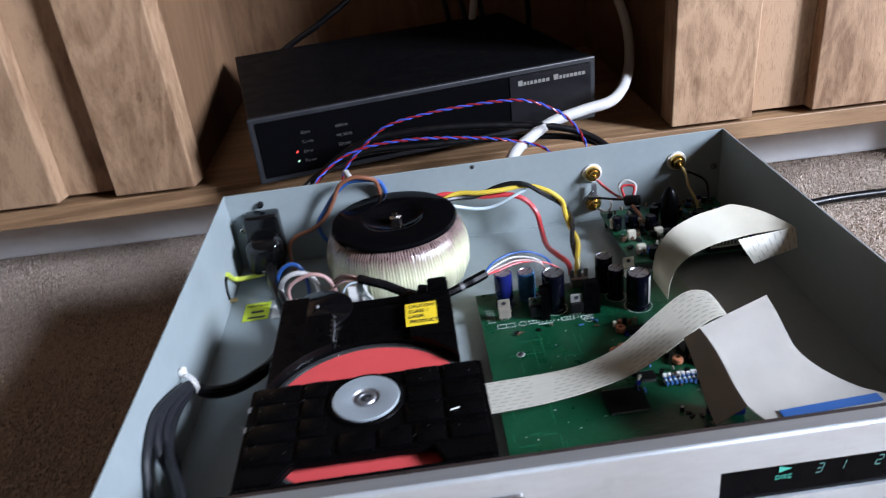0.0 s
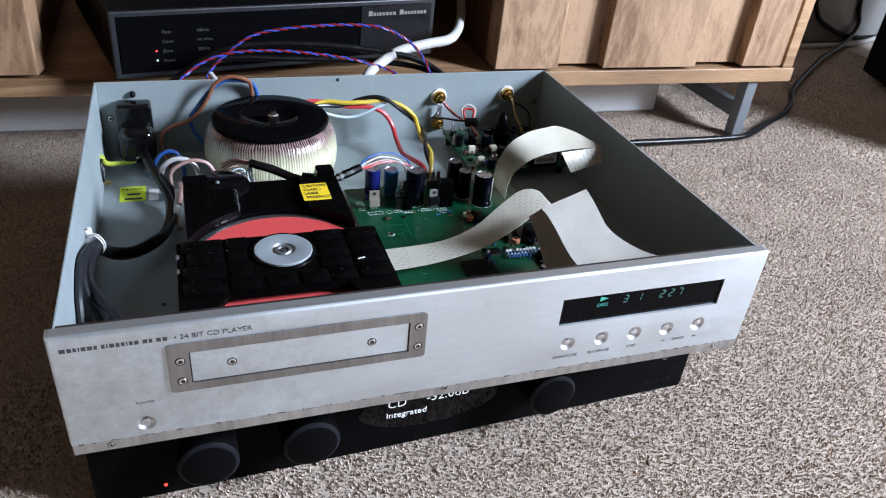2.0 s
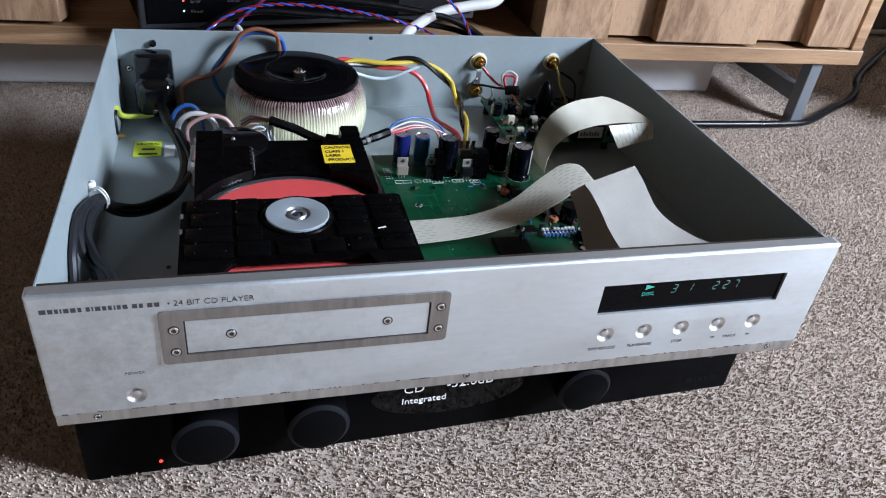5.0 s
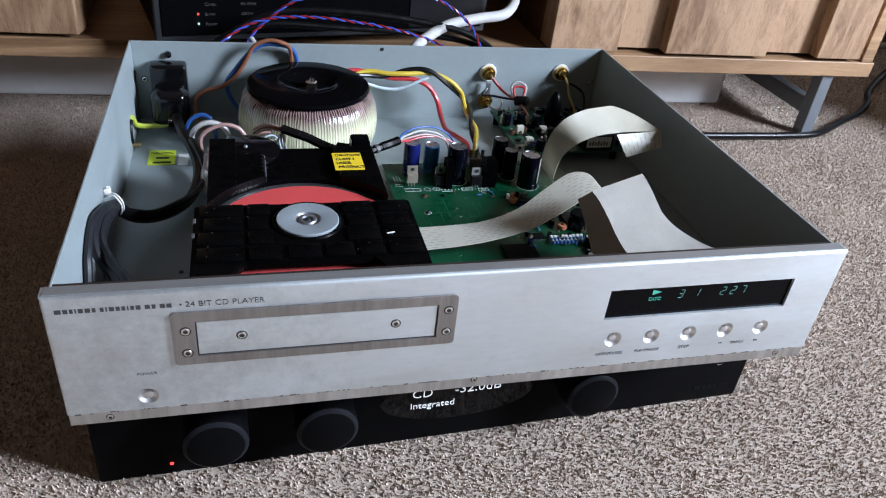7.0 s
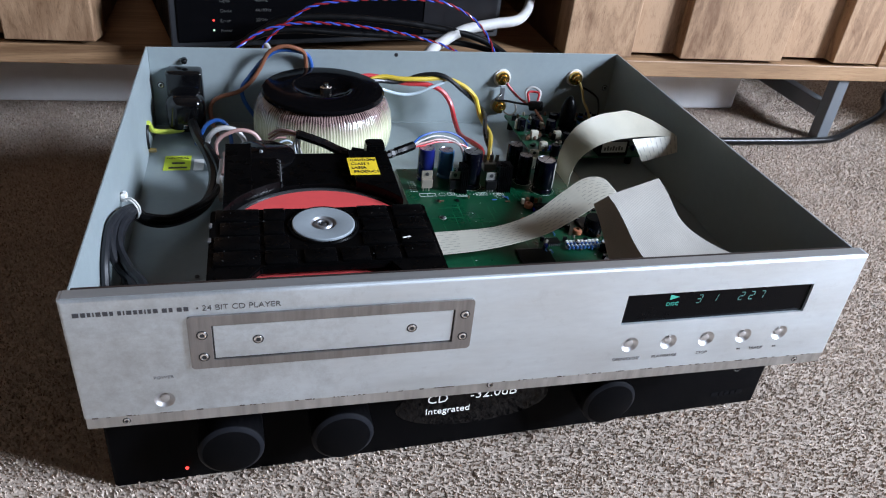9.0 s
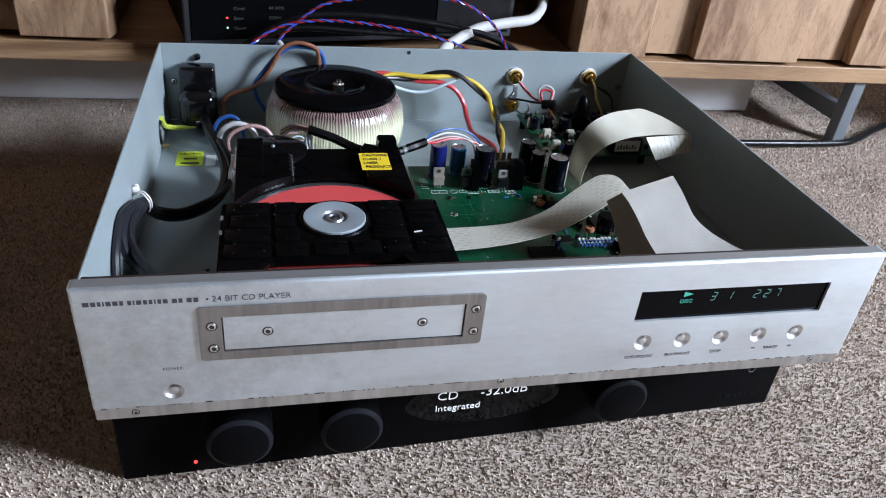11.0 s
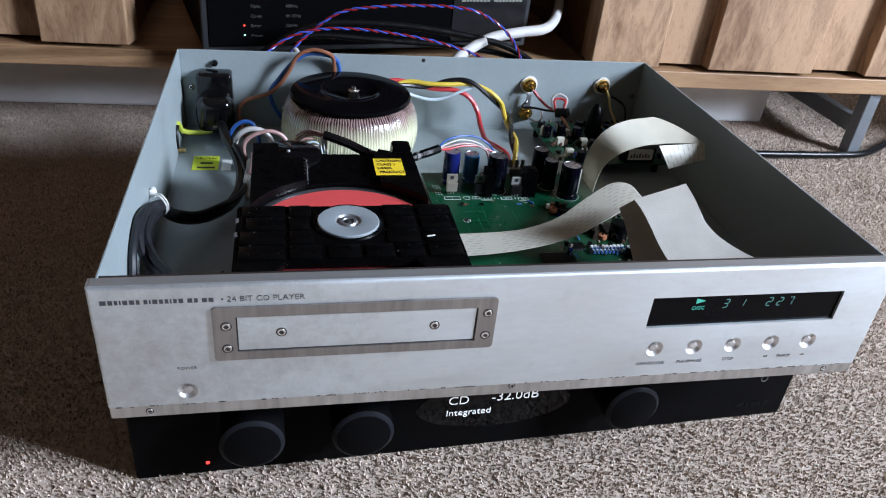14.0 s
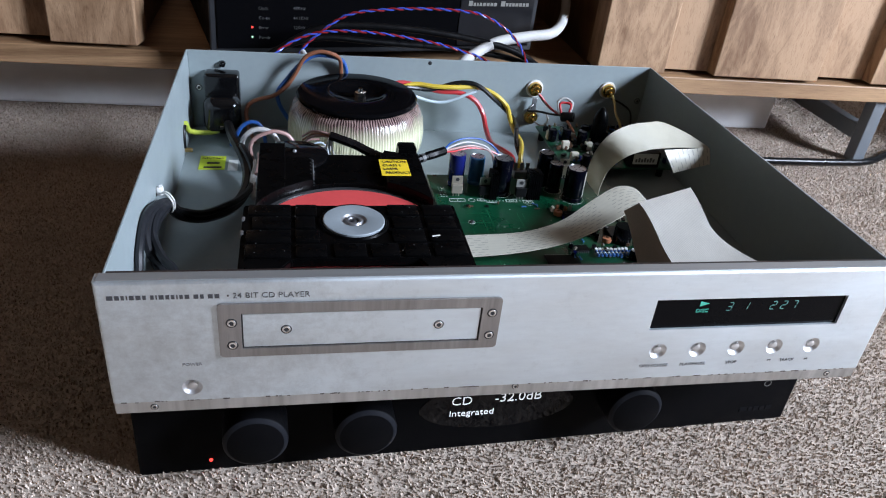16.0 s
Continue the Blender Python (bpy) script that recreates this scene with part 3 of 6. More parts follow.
# ---- setting ----
def shell():
    W, E, S, N, H = -3.2, WALL_X, -3.6, 0.98, 2.75
    t = 0.12
    single("floor", box(W - t, E + t, S - t, N + t, -0.1, -0.0010), BACKING, "fitted carpet, speckled beige and brown, woven backing", "carpet", kind="structure")
    single("ceiling", box(W - t, E + t, S - t, N + t, H, H + 0.1), CEIL, "unseen plain ceiling, brown to tint the bounced light", "ceiling", kind="structure")
    single("wall_north", box(0.70, E + t, N, N + t, -0.004, H), WALL, "pale alcove wall beside the media cabinet, shade put into its grey paint", "wall", kind="structure")
    # unseen wall, added in charcoal to keep bounced light out of the shadows
    single("wall_bounce_cut", box(W - t, 0.70, 0.925, N + t, -0.004, H), BOUNCE_CUT, "unseen charcoal wall behind the media cabinet, added to cut bounced light", "wall", kind="structure")
    single("wall_south", box(W - t, E + t, S - t, S, -0.004, H), ROOM, "unseen plain wall, deep brown to tint the bounced light", "wall", kind="structure")
    single("wall_west", box(W - t, W, S, N, -0.004, H), ROOM, "unseen plain wall, deep brown to tint the bounced light", "wall", kind="structure")
    b = None
    y0, y1, z0, z1 = WIN_Y - WIN_W / 2, WIN_Y + WIN_W / 2, WIN_Z - WIN_H / 2, WIN_Z + WIN_H / 2
    for q in ((S, y0, -0.004, H), (y1, N, -0.004, H), (y0, y1, -0.004, z0), (y0, y1, z1, H)):
        b = box(E, E + t, *q, bm=b)
    single("wall_east", b, ROOM, "unseen wall with a window opening, deep brown to tint the bounced light", "wall", kind="structure")
    b = None
    for q in ((y0, y1, z0, z0 + 0.05), (y0, y1, z1 - 0.05, z1), (y0, y0 + 0.05, z0 + 0.05, z1 - 0.05), (y1 - 0.05, y1, z0 + 0.05, z1 - 0.05), (WIN_Y - 0.02, WIN_Y + 0.02, z0 + 0.05, z1 - 0.05)):
        b = box(E + 0.03, E + 0.09, *q, bev=0.004, bm=b)
    single("window_1", b, GLOSS_WHITE, "white painted window frame with two lights", "window", kind="structure")
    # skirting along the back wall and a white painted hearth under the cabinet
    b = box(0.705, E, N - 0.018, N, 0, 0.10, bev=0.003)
    single("baseboard", b, SKIRT, "white skirting board, shade put into its grey colour", "baseboard", kind="structure")
    single("trim", box(-1.6, 0.560, 0.622, 0.924, 0, 0.082, bev=0.004), GLOSS_WHITE, "white painted hearth slab under the media cabinet", "hearth", kind="structure")


def tufts(rng, x0, x1, y0, y1, pitch, wide):
    """Leaning yarn ends over one stretch of carpet: corners of a short strip of two quads each."""
    nx, ny = int((x1 - x0) / pitch), int((y1 - y0) / pitch)
    gx, gy = np.meshgrid(np.arange(nx), np.arange(ny))
    c = np.stack([x0 + (gx.ravel() + 0.5 * (gy.ravel() % 2)) * pitch, y0 + gy.ravel() * pitch], 1)
    c += rng.normal(0, pitch * 0.35, c.shape)
    keep = ~((c[:, 0] > -0.218) & (c[:, 0] < 0.222) & (c[:, 1] > 0.062) & (c[:, 1] < 0.37))
    keep &= ~((c[:, 0] < 0.555) & (c[:, 1] > 0.628)) & ~((c[:, 0] > 0.45) & (c[:, 1] < -0.02 + 0.25 * (c[:, 0] - 0.45)))
    c = c[keep]
    k = len(c)
    # neighbouring ends belong to one tuft and lean together
    cell = 0.0018
    i, j = ((c[:, 0] - x0 + 0.02 + 0.0004 * np.sin(900 * c[:, 1])) / cell).astype(int), ((c[:, 1] - y0 + 0.02 + 0.0004 * np.sin(800 * c[:, 0])) / cell).astype(int)
    tuft_way, tuft_tip = rng.uniform(0, 6.283, (i.max() + 1, j.max() + 1)), rng.normal(0, 0.0004, (i.max() + 1, j.max() + 1))
    way = tuft_way[i, j] + rng.normal(0, 0.85, k)
    lean, tip = rng.uniform(0.0007, 0.0022, k), rng.uniform(-0.0004, 0.0009, k) + tuft_tip[i, j].clip(-0.001, 0.001)
    half = wide * rng.uniform(0.36, 0.62, k)
    ca, sa = np.cos(way), np.sin(way)
    roll = rng.normal(0, 0.35, k)
    v = np.zeros((k, 6, 3))
    for row, (go, up, w) in enumerate(((0.0, None, 0.8), (0.38, 0.62, 1.0), (1.0, 1.0, 0.62))):
        z = np.full(k, -0.0045) if up is None else -0.0045 + (tip + 0.0045) * up
        for side in (-1, 1):
            q = 2 * row + (side > 0)
            v[:, q, 0] = c[:, 0] + go * lean * ca - side * half * w * sa
            v[:, q, 1] = c[:, 1] + go * lean * sa + side * half * w * ca
            v[:, q, 2] = z + (0.0 if up is None else side * half * w * roll)
    return v


def carpet_pile():
    """Cut pile as many small leaning yarn ends, one loose piece each, denser where the carpet lies near."""
    rng = np.random.default_rng(4)
    v = np.concatenate([tufts(rng, -0.62, 0.78, -0.14, 0.63, 0.00145, 0.00122),
                        tufts(rng, 0.78, 1.24, -0.02, 0.97, 0.0022, 0.0021), tufts(rng, 0.55, 0.78, 0.63, 0.97, 0.0022, 0.0021)])
    k = len(v)
    quad = np.array([(0, 1, 3, 2), (2, 3, 5, 4)])
    f = (quad[None] + 6 * np.arange(k)[:, None, None]).reshape(-1, 4)
    me = bpy.data.meshes.new("carpet_pile")
    me.vertices.add(k * 6), me.loops.add(f.size), me.polygons.add(len(f))
    me.vertices.foreach_set("co", v.ravel())
    me.loops.foreach_set("vertex_index", f.ravel().astype(np.int32))
    me.polygons.foreach_set("loop_start", np.arange(0, f.size, 4, dtype=np.int32))
    me.update(calc_edges=True)
    me.materials.append(PILE)
    tagged(new("carpet_pile", me), "speckled beige and brown twist-pile carpet tufts", "carpet", kind="stuff")


# ---- media cabinet ----
BASE_TOP, BASE_LOW, FRONT, DOOR_LOW = 0.1095, 0.0895, 0.505, 0.1145


def cabinet():
    top = 0.52
    c = thing("media_cabinet", (0.0, 0.7, 0.0), "wooden media cabinet with sculpted board doors on grey metal legs", "cabinet")
    part("base_board", box(-0.78, 0.6925, FRONT, 0.90, BASE_LOW, BASE_TOP, bev=0.0012), OAK, c)
    part("top_board", box(-0.78, 0.6925, FRONT, 0.90, top, top + 0.02, bev=0.0012), OAK, c)
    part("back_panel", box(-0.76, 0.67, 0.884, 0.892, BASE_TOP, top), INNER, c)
    for x in (-0.78, 0.6705):
        part("side_panel", box(x, x + 0.0175, FRONT, 0.90, BASE_TOP, top, bev=0.001), OAK, c)
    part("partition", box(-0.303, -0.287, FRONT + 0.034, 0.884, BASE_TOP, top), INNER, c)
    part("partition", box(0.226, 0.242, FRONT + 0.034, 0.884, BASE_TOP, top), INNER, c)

    def door(x0, x1, cuts, proud_first):
        d = part("door", box(x0 + 0.001, x1 - 0.001, FRONT + 0.0225, FRONT + 0.0335, DOOR_LOW, top - 0.004), MANGO, c, "door faced with boards of two depths")
        edges = [x0, *cuts, x1]
        for k, (p, q) in enumerate(zip(edges, edges[1:])):
            proud = (k % 2 == 0) == proud_first
            if not proud:
                part("board", box(p + 0.0042, q - 0.0002, FRONT + 0.013, FRONT + 0.0222, DOOR_LOW + 0.0006, top - 0.004, bev=0.0006), MANGO, d)
                continue
            b = box(p, q, FRONT - 0.004, FRONT + 0.0222, DOOR_LOW, top - 0.004, bev=0.0012)
            for v in b.verts:
                if v.co.x > (p + q) / 2:
                    v.co.x += 0.0060 * min((v.co.y - FRONT + 0.004) / 0.017, 1.0)
            part("board", b, MANGO, d)
        return d

    door(0.222, 0.6615, (0.308, 0.3735, 0.5165, 0.5945), True)
    left_door = door(-0.76, -0.2855, (-0.68, -0.61, -0.4285, -0.3685), True)
    part("knot", merge(None, lathe([(0, 0.0004), (0.6, 0.0003), (1.0, 0)], 16), pose(-0.4915, FRONT - 0.0039, 0.2035, 90, 0, 0) @ pose(0, 0, 0, 0, 0, -48) @ Matrix.Diagonal((0.0062, 0.0028, 1, 1))), KNOT, left_door, "dark knot in the board")
    # steel leg frames: two flat uprights joined by a rail
    for x in (0.6345, -0.70):
        leg = part("leg_frame", box(x - 0.0087, x + 0.0087, 0.512, 0.5305, 0, BASE_LOW, bev=0.0012), LEG_GREY, c, "grey powder-coated steel leg")
        part("rear_upright", box(x - 0.0087, x + 0.0087, 0.859, 0.8775, 0, BASE_LOW, bev=0.0012), LEG_GREY, leg)
        part("rail", box(x - 0.0085, x + 0.0085, 0.5306, 0.8589, 0.0285, 0.0500, bev=0.0012), LEG_GREY, leg)


# ---- converter standing in the cabinet's opening ----
def converter():
    global FRAME
    old = FRAME
    FRAME = pose(-0.209, 0.464, BASE_TOP, 0, 0, 12.0)
    w, h, f = 0.367, 0.068, 0.0125
    d = thing("digital_converter", (w / 2, 0.14, 0), "black metal hi-fi converter box with indicator lamps, on the cabinet base", "hi-fi unit")
    part("case", box(0.001, w - 0.001, 0.006, 0.285, f + 0.001, f + h - 0.001, bev=0.002), BLACK_CASE, d)
    rim = box(0, w, 0.0, 0.0055, f, f + h, bev=0.0015)
    part("front_frame", rim, plain("grey_black_frame", (0.020, 0.021, 0.024), 0.45, 0.2, 0.1, 60), d, "dark grey front frame")
    part("front_panel", box(0.007, w - 0.006, -0.0012, 0.001, f + 0.006, f + h - 0.005), DISPLAY, d, "gloss black front panel")
    part("end_panel", box(w - 0.098, w - 0.0065, -0.0024, -0.0013, f + 0.008, f + h - 0.0055), plain("smoky_panel", (0.0065, 0.0065, 0.008), 0.35, spec=0.25), d, "smoky dark window")
    for x in (0.03, w - 0.03):
        for y in (0.06, 0.26):
            part("foot", lathe([(0, 0), (0.009, 0), (0.010, 0.002), (0.009, f), (0, f)], 20), RUBBER, d, at=pose(x, y, 0), smooth=True)
    # maker's name as plain bars
    x = w - 0.089
    for k, wd in enumerate((0.0048, 0.003, 0.002, 0.003, 0.0034, 0.0034, 0.0034, 0.0034, 0, 0.0052, 0.003, 0.0026, 0.003, 0.0034, 0.0036, 0.003, 0.0034)):
        if wd:
            tall = 0.0056 if k in (0, 9) else 0.0036
            part("name_bar", box(x, x + wd, -0.0028, -0.0025, f + h - 0.0165, f + h - 0.0165 + tall), NAME_INK, d)
        x += wd + 0.0012 if wd else 0.004
    for k, (a, b_) in enumerate((("Opto", "48KHz"), ("Co-ax", "44.1KHz"), ("Error", "32KHz"), ("Power", ""))):
        z = f + 0.045 - 0.0098 * k
        words("lettering", a, 0.0045, upright(0.048, -0.0014, z), FAINT_INK, d)
        if b_:
            words("lettering", b_, 0.0045, upright(0.083, -0.0014, z), FAINT_INK, d)
    for z, mat in ((f + 0.045 - 0.0196 + 0.002, RED_GLOW), (f + 0.045 - 0.0294 + 0.002, GREEN_LAMP)):
        part("indicator_lamp", lathe([(0, 0.0010), (0.0007, 0.0007), (0.0010, 0), (0.0010, -0.001)], 12), mat, d, at=pose(0.0415, -0.0012, z, 90, 0, 0), smooth=True)
    FRAME = old


# ---- integrated amplifier under the player ----
def amplifier():
    global FRAME
    old = FRAME
    FRAME = pose(0.0045, 0.0375, -0.001, 0, -0.5, 2.2)
    hw, h = 0.2235, 0.0725
    a = thing("amplifier", (0, 0.16, 0), "black integrated amplifier with three large round knobs, on the carpet", "amplifier")
    part("case", box(-hw + 0.003, hw - 0.003, 0.009, 0.34, 0.004, h - 0.001, bev=0.002), BLACK_CASE, a)
    part("front_panel", box(-hw - 0.0020, hw, 0, 0.0085, 0.0005, h, bev=0.002, seg=3), BLACK_METAL, a, smooth=True)
    for x, z in ((-0.1560, 0.0443), (-0.0920, 0.0438), (0.0835, 0.0428)):
        k = part("knob", lathe([(0, -0.0230), (0.0158, -0.0230), (0.0164, -0.0226), (0.0182, -0.0212), (0.0186, -0.0200), (0.0186, -0.001), (0, -0.001)], 64), BLACK_METAL, a, "black anodised volume knob with a bevelled rim", pose(x, 0, z, -90, 0, 0), smooth=True)
        part("knob_rim", lathe([(0.0159, -0.02305), (0.0164, -0.0229), (0.0184, -0.0213), (0.0180, -0.0212), (0.0159, -0.0226)], 64), plain("turned_rim", (0.011, 0.012, 0.015), 0.45, 0.0, spec=0.08), k, "bright turned rim", pose(x, 0, z, -90, 0, 0), smooth=True)
    scr = lathe([(0, 0.0004), (0.052, 0.0004), (0.0525, 0), (0.0525, -0.001)], 64)
    part("display_window", merge(None, scr, Matrix.Diagonal((1.0, 0.36, 1, 1))), BLACK_GLOSS, a, "gloss black display window", upright(-0.003, 0, 0.037))
    for s, sz, x, z in (("CD", 0.0098, -0.0352, 0.0402), ("-32.0dB", 0.0105, -0.0065, 0.0405), ("Integrated", 0.0074, -0.0358, 0.0305)):
        words("display_lettering", s, sz, upright(x, -0.0006, z), WHITE_GLOW, a)
    part("standby_lamp", lathe([(0, 0.0010), (0.0009, 0.0007), (0.0012, 0), (0.0012, -0.001)], 14), RED_GLOW, a, at=upright(-0.1835, 0, 0.0102), smooth=True)
    part("power_symbol", lathe([(0.0024, 0), (0.0024, 0.0002), (0.0028, 0.0002), (0.0028, 0)], 28), NAME_INK, a, at=upright(0.1985, 0, 0.0375))
    x = 0.1835
    for wd in (0.006, 0.003, 0.004, 0.0035, 0.005):
        part("name_bar", box(x, x + wd, -0.0003, 0, 0.0115, 0.0155), plain("faint_ink", (0.007, 0.007, 0.008), 0.5, spec=0.05), a)
        x += wd + 0.0012
    FRAME = old


# ---- compact disc player with its lid off ----
TOP, FLOOR, FACE_Z0 = 0.1630, 0.0925, 0.0880


def seven(digits, mat, parent, x, z, h=0.0054, step=0.0078):
    """Slanted seven-segment figures on the display."""
    lit = {"1": "bc", "2": "abged", "3": "abgcd", "4": "fgbc", "5": "afgcd", "7": "abc"}
    w, t = h * 0.52, 0.00034
    seg = {"a": (0, w, h, 0), "g": (0, w, h / 2, 0), "d": (0, w, 0, 0), "b": (w, h / 2, h, 1), "c": (w, 0, h / 2, 1), "f": (0, h / 2, h, 1), "e": (0, 0, h / 2, 1)}
    for ch in digits:
        if ch in lit:
            b = None
            for s in lit[ch]:
                p, q, r, up = seg[s]
                b = box(p - t / 2, p + t / 2, q + t, r - t, 0, 0.0002, bm=b) if up else box(p + t, q - t, r - t / 2, r + t / 2, 0, 0.0002, bm=b)
            shear = Matrix(((1, 0.2, 0, 0), (0, 1, 0, 0), (0, 0, 1, 0), (0, 0, 0, 1)))
            part("display_digit", merge(None, b, shear), mat, parent, at=upright(x, 0.0014, z))
        x += step


def button(parent, x, z, r):
    """A small dome standing in a turned recess."""
    part("button", lathe([(0, -0.0003), (r * 0.28, -0.0004), (r * 0.44, -0.0008), (r * 0.48, -0.0022)], 32), BUTTON, parent, "polished round push button", upright(x, 0, z), smooth=True)
    part("button_recess", lathe([(r * 0.30, -0.0021), (r * 0.56, -0.0018), (r * 0.78, -0.0011), (r * 0.94, -0.0002), (r * 1.01, 0.00004)], 40), BUTTON, parent, "dished metal recess", upright(x, 0, z), smooth=True)


def screw(parent, m, r=0.0022, mat=STEEL, sub=None):
    s = part("screw", lathe([(0, 0.0003), (r * 0.50, 0.0003), (r * 0.55, 0.0006), (r * 0.88, 0.0005), (r, 0.0001), (r, -0.0008)], 20), mat, parent, at=m, smooth=True)
    part("hex_socket", lathe([(0, 0.00036), (r * 0.52, 0.00036), (r * 0.52, 0.0001)], 6), INK, s, at=m)
    part("screw_recess", lathe([(r * 0.98, 0.00012), (r * 1.20, 0.00012), (r * 1.22, -0.0003)], 20), INK, s, at=m)


def frame_shape(x0, x1, z0, z1, i0, i1, j0, j1, r, y0, y1):
    """A flat frame on the front, its outer corners rounded."""
    b = bmesh.new()
    outer, corner = [], []
    for k, (cx, cz) in enumerate(((x1 - r, z1 - r), (x0 + r, z1 - r), (x0 + r, z0 + r), (x1 - r, z0 + r))):
        for s in range(5):
            q = math.pi / 2 * (k + s / 4)
            outer.append((cx + r * math.cos(q), cz + r * math.sin(q)))
            corner.append(k)
    inner = ((i1, j1), (i0, j1), (i0, j0), (i1, j0))
    def ring(pts, y):
        return [b.verts.new((x, y, z)) for x, z in pts]
    fo, fi, bo, bi = ring(outer, y0), ring(inner, y0), ring(outer, y1), ring(inner, y1)
    for k in range(len(outer)):
        j = (k + 1) % len(outer)
        p, q = corner[k], corner[j]
        for o, i in ((fo, fi), (bo, bi)):
            b.faces.new((o[k], o[j], i[q]) if p == q else (o[k], o[j], i[q], i[p]))
        b.faces.new((fo[k], fo[j], bo[j], bo[k]))
    for k in range(4):
        j = (k + 1) % 4
        b.faces.new((fi[k], fi[j], bi[j], bi[k]))
    return b


def front(p):
    """The thick satin front plate with its drawer, display and buttons."""
    f = part("front_plate", plate_with_window(), ALU, p, "satin silver aluminium front plate, scuffed along its edges", smooth=False)
    # same metal as the plate; the darker grey paints the upward face's shade
    part("top_edge", box(-0.2186, 0.2186, 0.0018, 0.0083, TOP - 0.0004, TOP + 0.0003), TOP_EDGE, f, "brushed top edge, shade of its upward face put into the grey")
    part("bottom_lip", box(-0.2195, 0.2195, 0.0006, 0.009, 0.0800, 0.0879, bev=0.0006), ALU_EDGE, p, "bare milled metal lip with chipped edge")
    rng = random.Random(3)
    b = None
    for k in range(90):
        x = rng.uniform(-0.218, 0.218)
        b = box(x, x + rng.uniform(0.0004, 0.0030), -0.00012, 0.0008, 0.0879 - rng.uniform(0.0000, 0.0003), 0.0881 + rng.uniform(0.0000, 0.0004), bm=b)
    part("chipping", b, CHIP, f, "dark chips along the lower edge")["kind"] = "stuff"
    for x, z in ((-0.2, 0.084), (-0.004, 0.086), (0.2, 0.084)):
        screw(p, upright(x, 0.0006, z), 0.0017)
    # lettering: the maker's and model name as plain bars, the rest as it reads
    x = -0.2144
    for wd in (0.0042, 0.0031, 0.0022, 0.001, 0.0032, 0.0034, 0.0024, 0, 0.0024, 0.001, 0.0034, 0.0026, 0.0024, 0.001, 0.0024, 0.0032, 0, 0.0034, 0.0026, 0, 0.0034, 0.0034):
        if wd:
            part("name_bar", box(x, x + 0.66 * wd, -0.0002, 0.0002, 0.1532, 0.1556), LETTER_INK, f)
        x += 0.66 * wd + 0.0008 if wd else 0.0011
    words("lettering", "\u2022 24 BIT CD PLAYER", 0.0046, upright(-0.1600, -0.0001, 0.1530), LETTER_INK, f, stretch=1.0)
    words("lettering", "POWER", 0.0026, upright(-0.1838, -0.0001, 0.1115), GREY_INK, f, stretch=1.08)
    button(f, -0.1800, 0.0970, 0.0051)
    xs = (0.0785, 0.1035, 0.1286, 0.1540, 0.1792)
    for x in xs:
        button(f, x, 0.1084, 0.0053)
    for s, x in (("OPEN/CLOSE", xs[0]), ("PLAY/PAUSE", xs[1]), ("STOP", xs[2]), ("TRACK", 0.1662)):
        words("lettering", s, 0.0031, upright(x, -0.0001, 0.0966), PALE_INK, f, align="CENTER")
    for x in (xs[3], xs[4]):
        words("lettering", "\u00ab\u00ab" if x == xs[3] else "\u00bb\u00bb", 0.0028, upright(x, -0.0001, 0.0972), PALE_INK, f, align="CENTER")
    # disc drawer: darker brushed frame screwed on, the drawer front inside it
    x0, x1, z0, z1 = -0.1648, -0.0204, 0.1170, 0.1500
    i0, i1, j0, j1 = -0.1537, -0.0307, 0.1221, 0.1440
    t = frame_shape(x0, x1, z0, z1, i0, i1, j0, j1, 0.0022, -0.0012, 0.0004)
    dr = part("drawer_frame", t, TRIM, p, "dark brushed metal drawer surround")
    part("drawer_gap", box(i0, i1, -0.0002, 0.0005, j0, j1), INK, dr)
    part("drawer_front", box(i0 + 0.0007, i1 - 0.0007, -0.0005, 0.0003, j0 + 0.0006, j1 - 0.0006, bev=0.0003), ALU, dr, "satin silver drawer front")
    for x, z, s in ((-0.1583, 0.1386, 1), (-0.1583, 0.1247, 1), (-0.0252, 0.1404, 1), (-0.0252, 0.1257, 1), (-0.1318, 0.1333, 0), (-0.0533, 0.1333, 0)):
        screw(dr, upright(x, -0.0012 if s else -0.0005, z), 0.0023)
    # display window, set into the plate
    part("display_glass", box(0.0690, 0.1897, 0.0016, 0.0060, 0.1240, 0.1447), DISPLAY, p, "black display window")
    seven("3", DIM_GLOW, p, 0.1138, 0.1355)
    seven("1", DIM_GLOW, p, 0.1240, 0.1355)
    seven("227", DIM_GLOW, p, 0.1415, 0.1355, step=0.0068)
    part("play_symbol", prism(((0, 0), (0.0056, 0.0018), (0, 0.0036)), 0, 0.0002), GREEN_GLOW, p, at=upright(0.0966, 0.0014, 0.1388))
    words("display_lettering", "DISC", 0.0034, upright(0.0950, 0.0014, 0.1346), GREEN_GLOW, p, stretch=1.1)


BUTTONS = ((-0.1800, 0.0970, 0.0051), (0.0785, 0.1084, 0.0053), (0.1035, 0.1084, 0.0053), (0.1286, 0.1084, 0.0053), (0.1540, 0.1084, 0.0053), (0.1792, 0.1084, 0.0053))


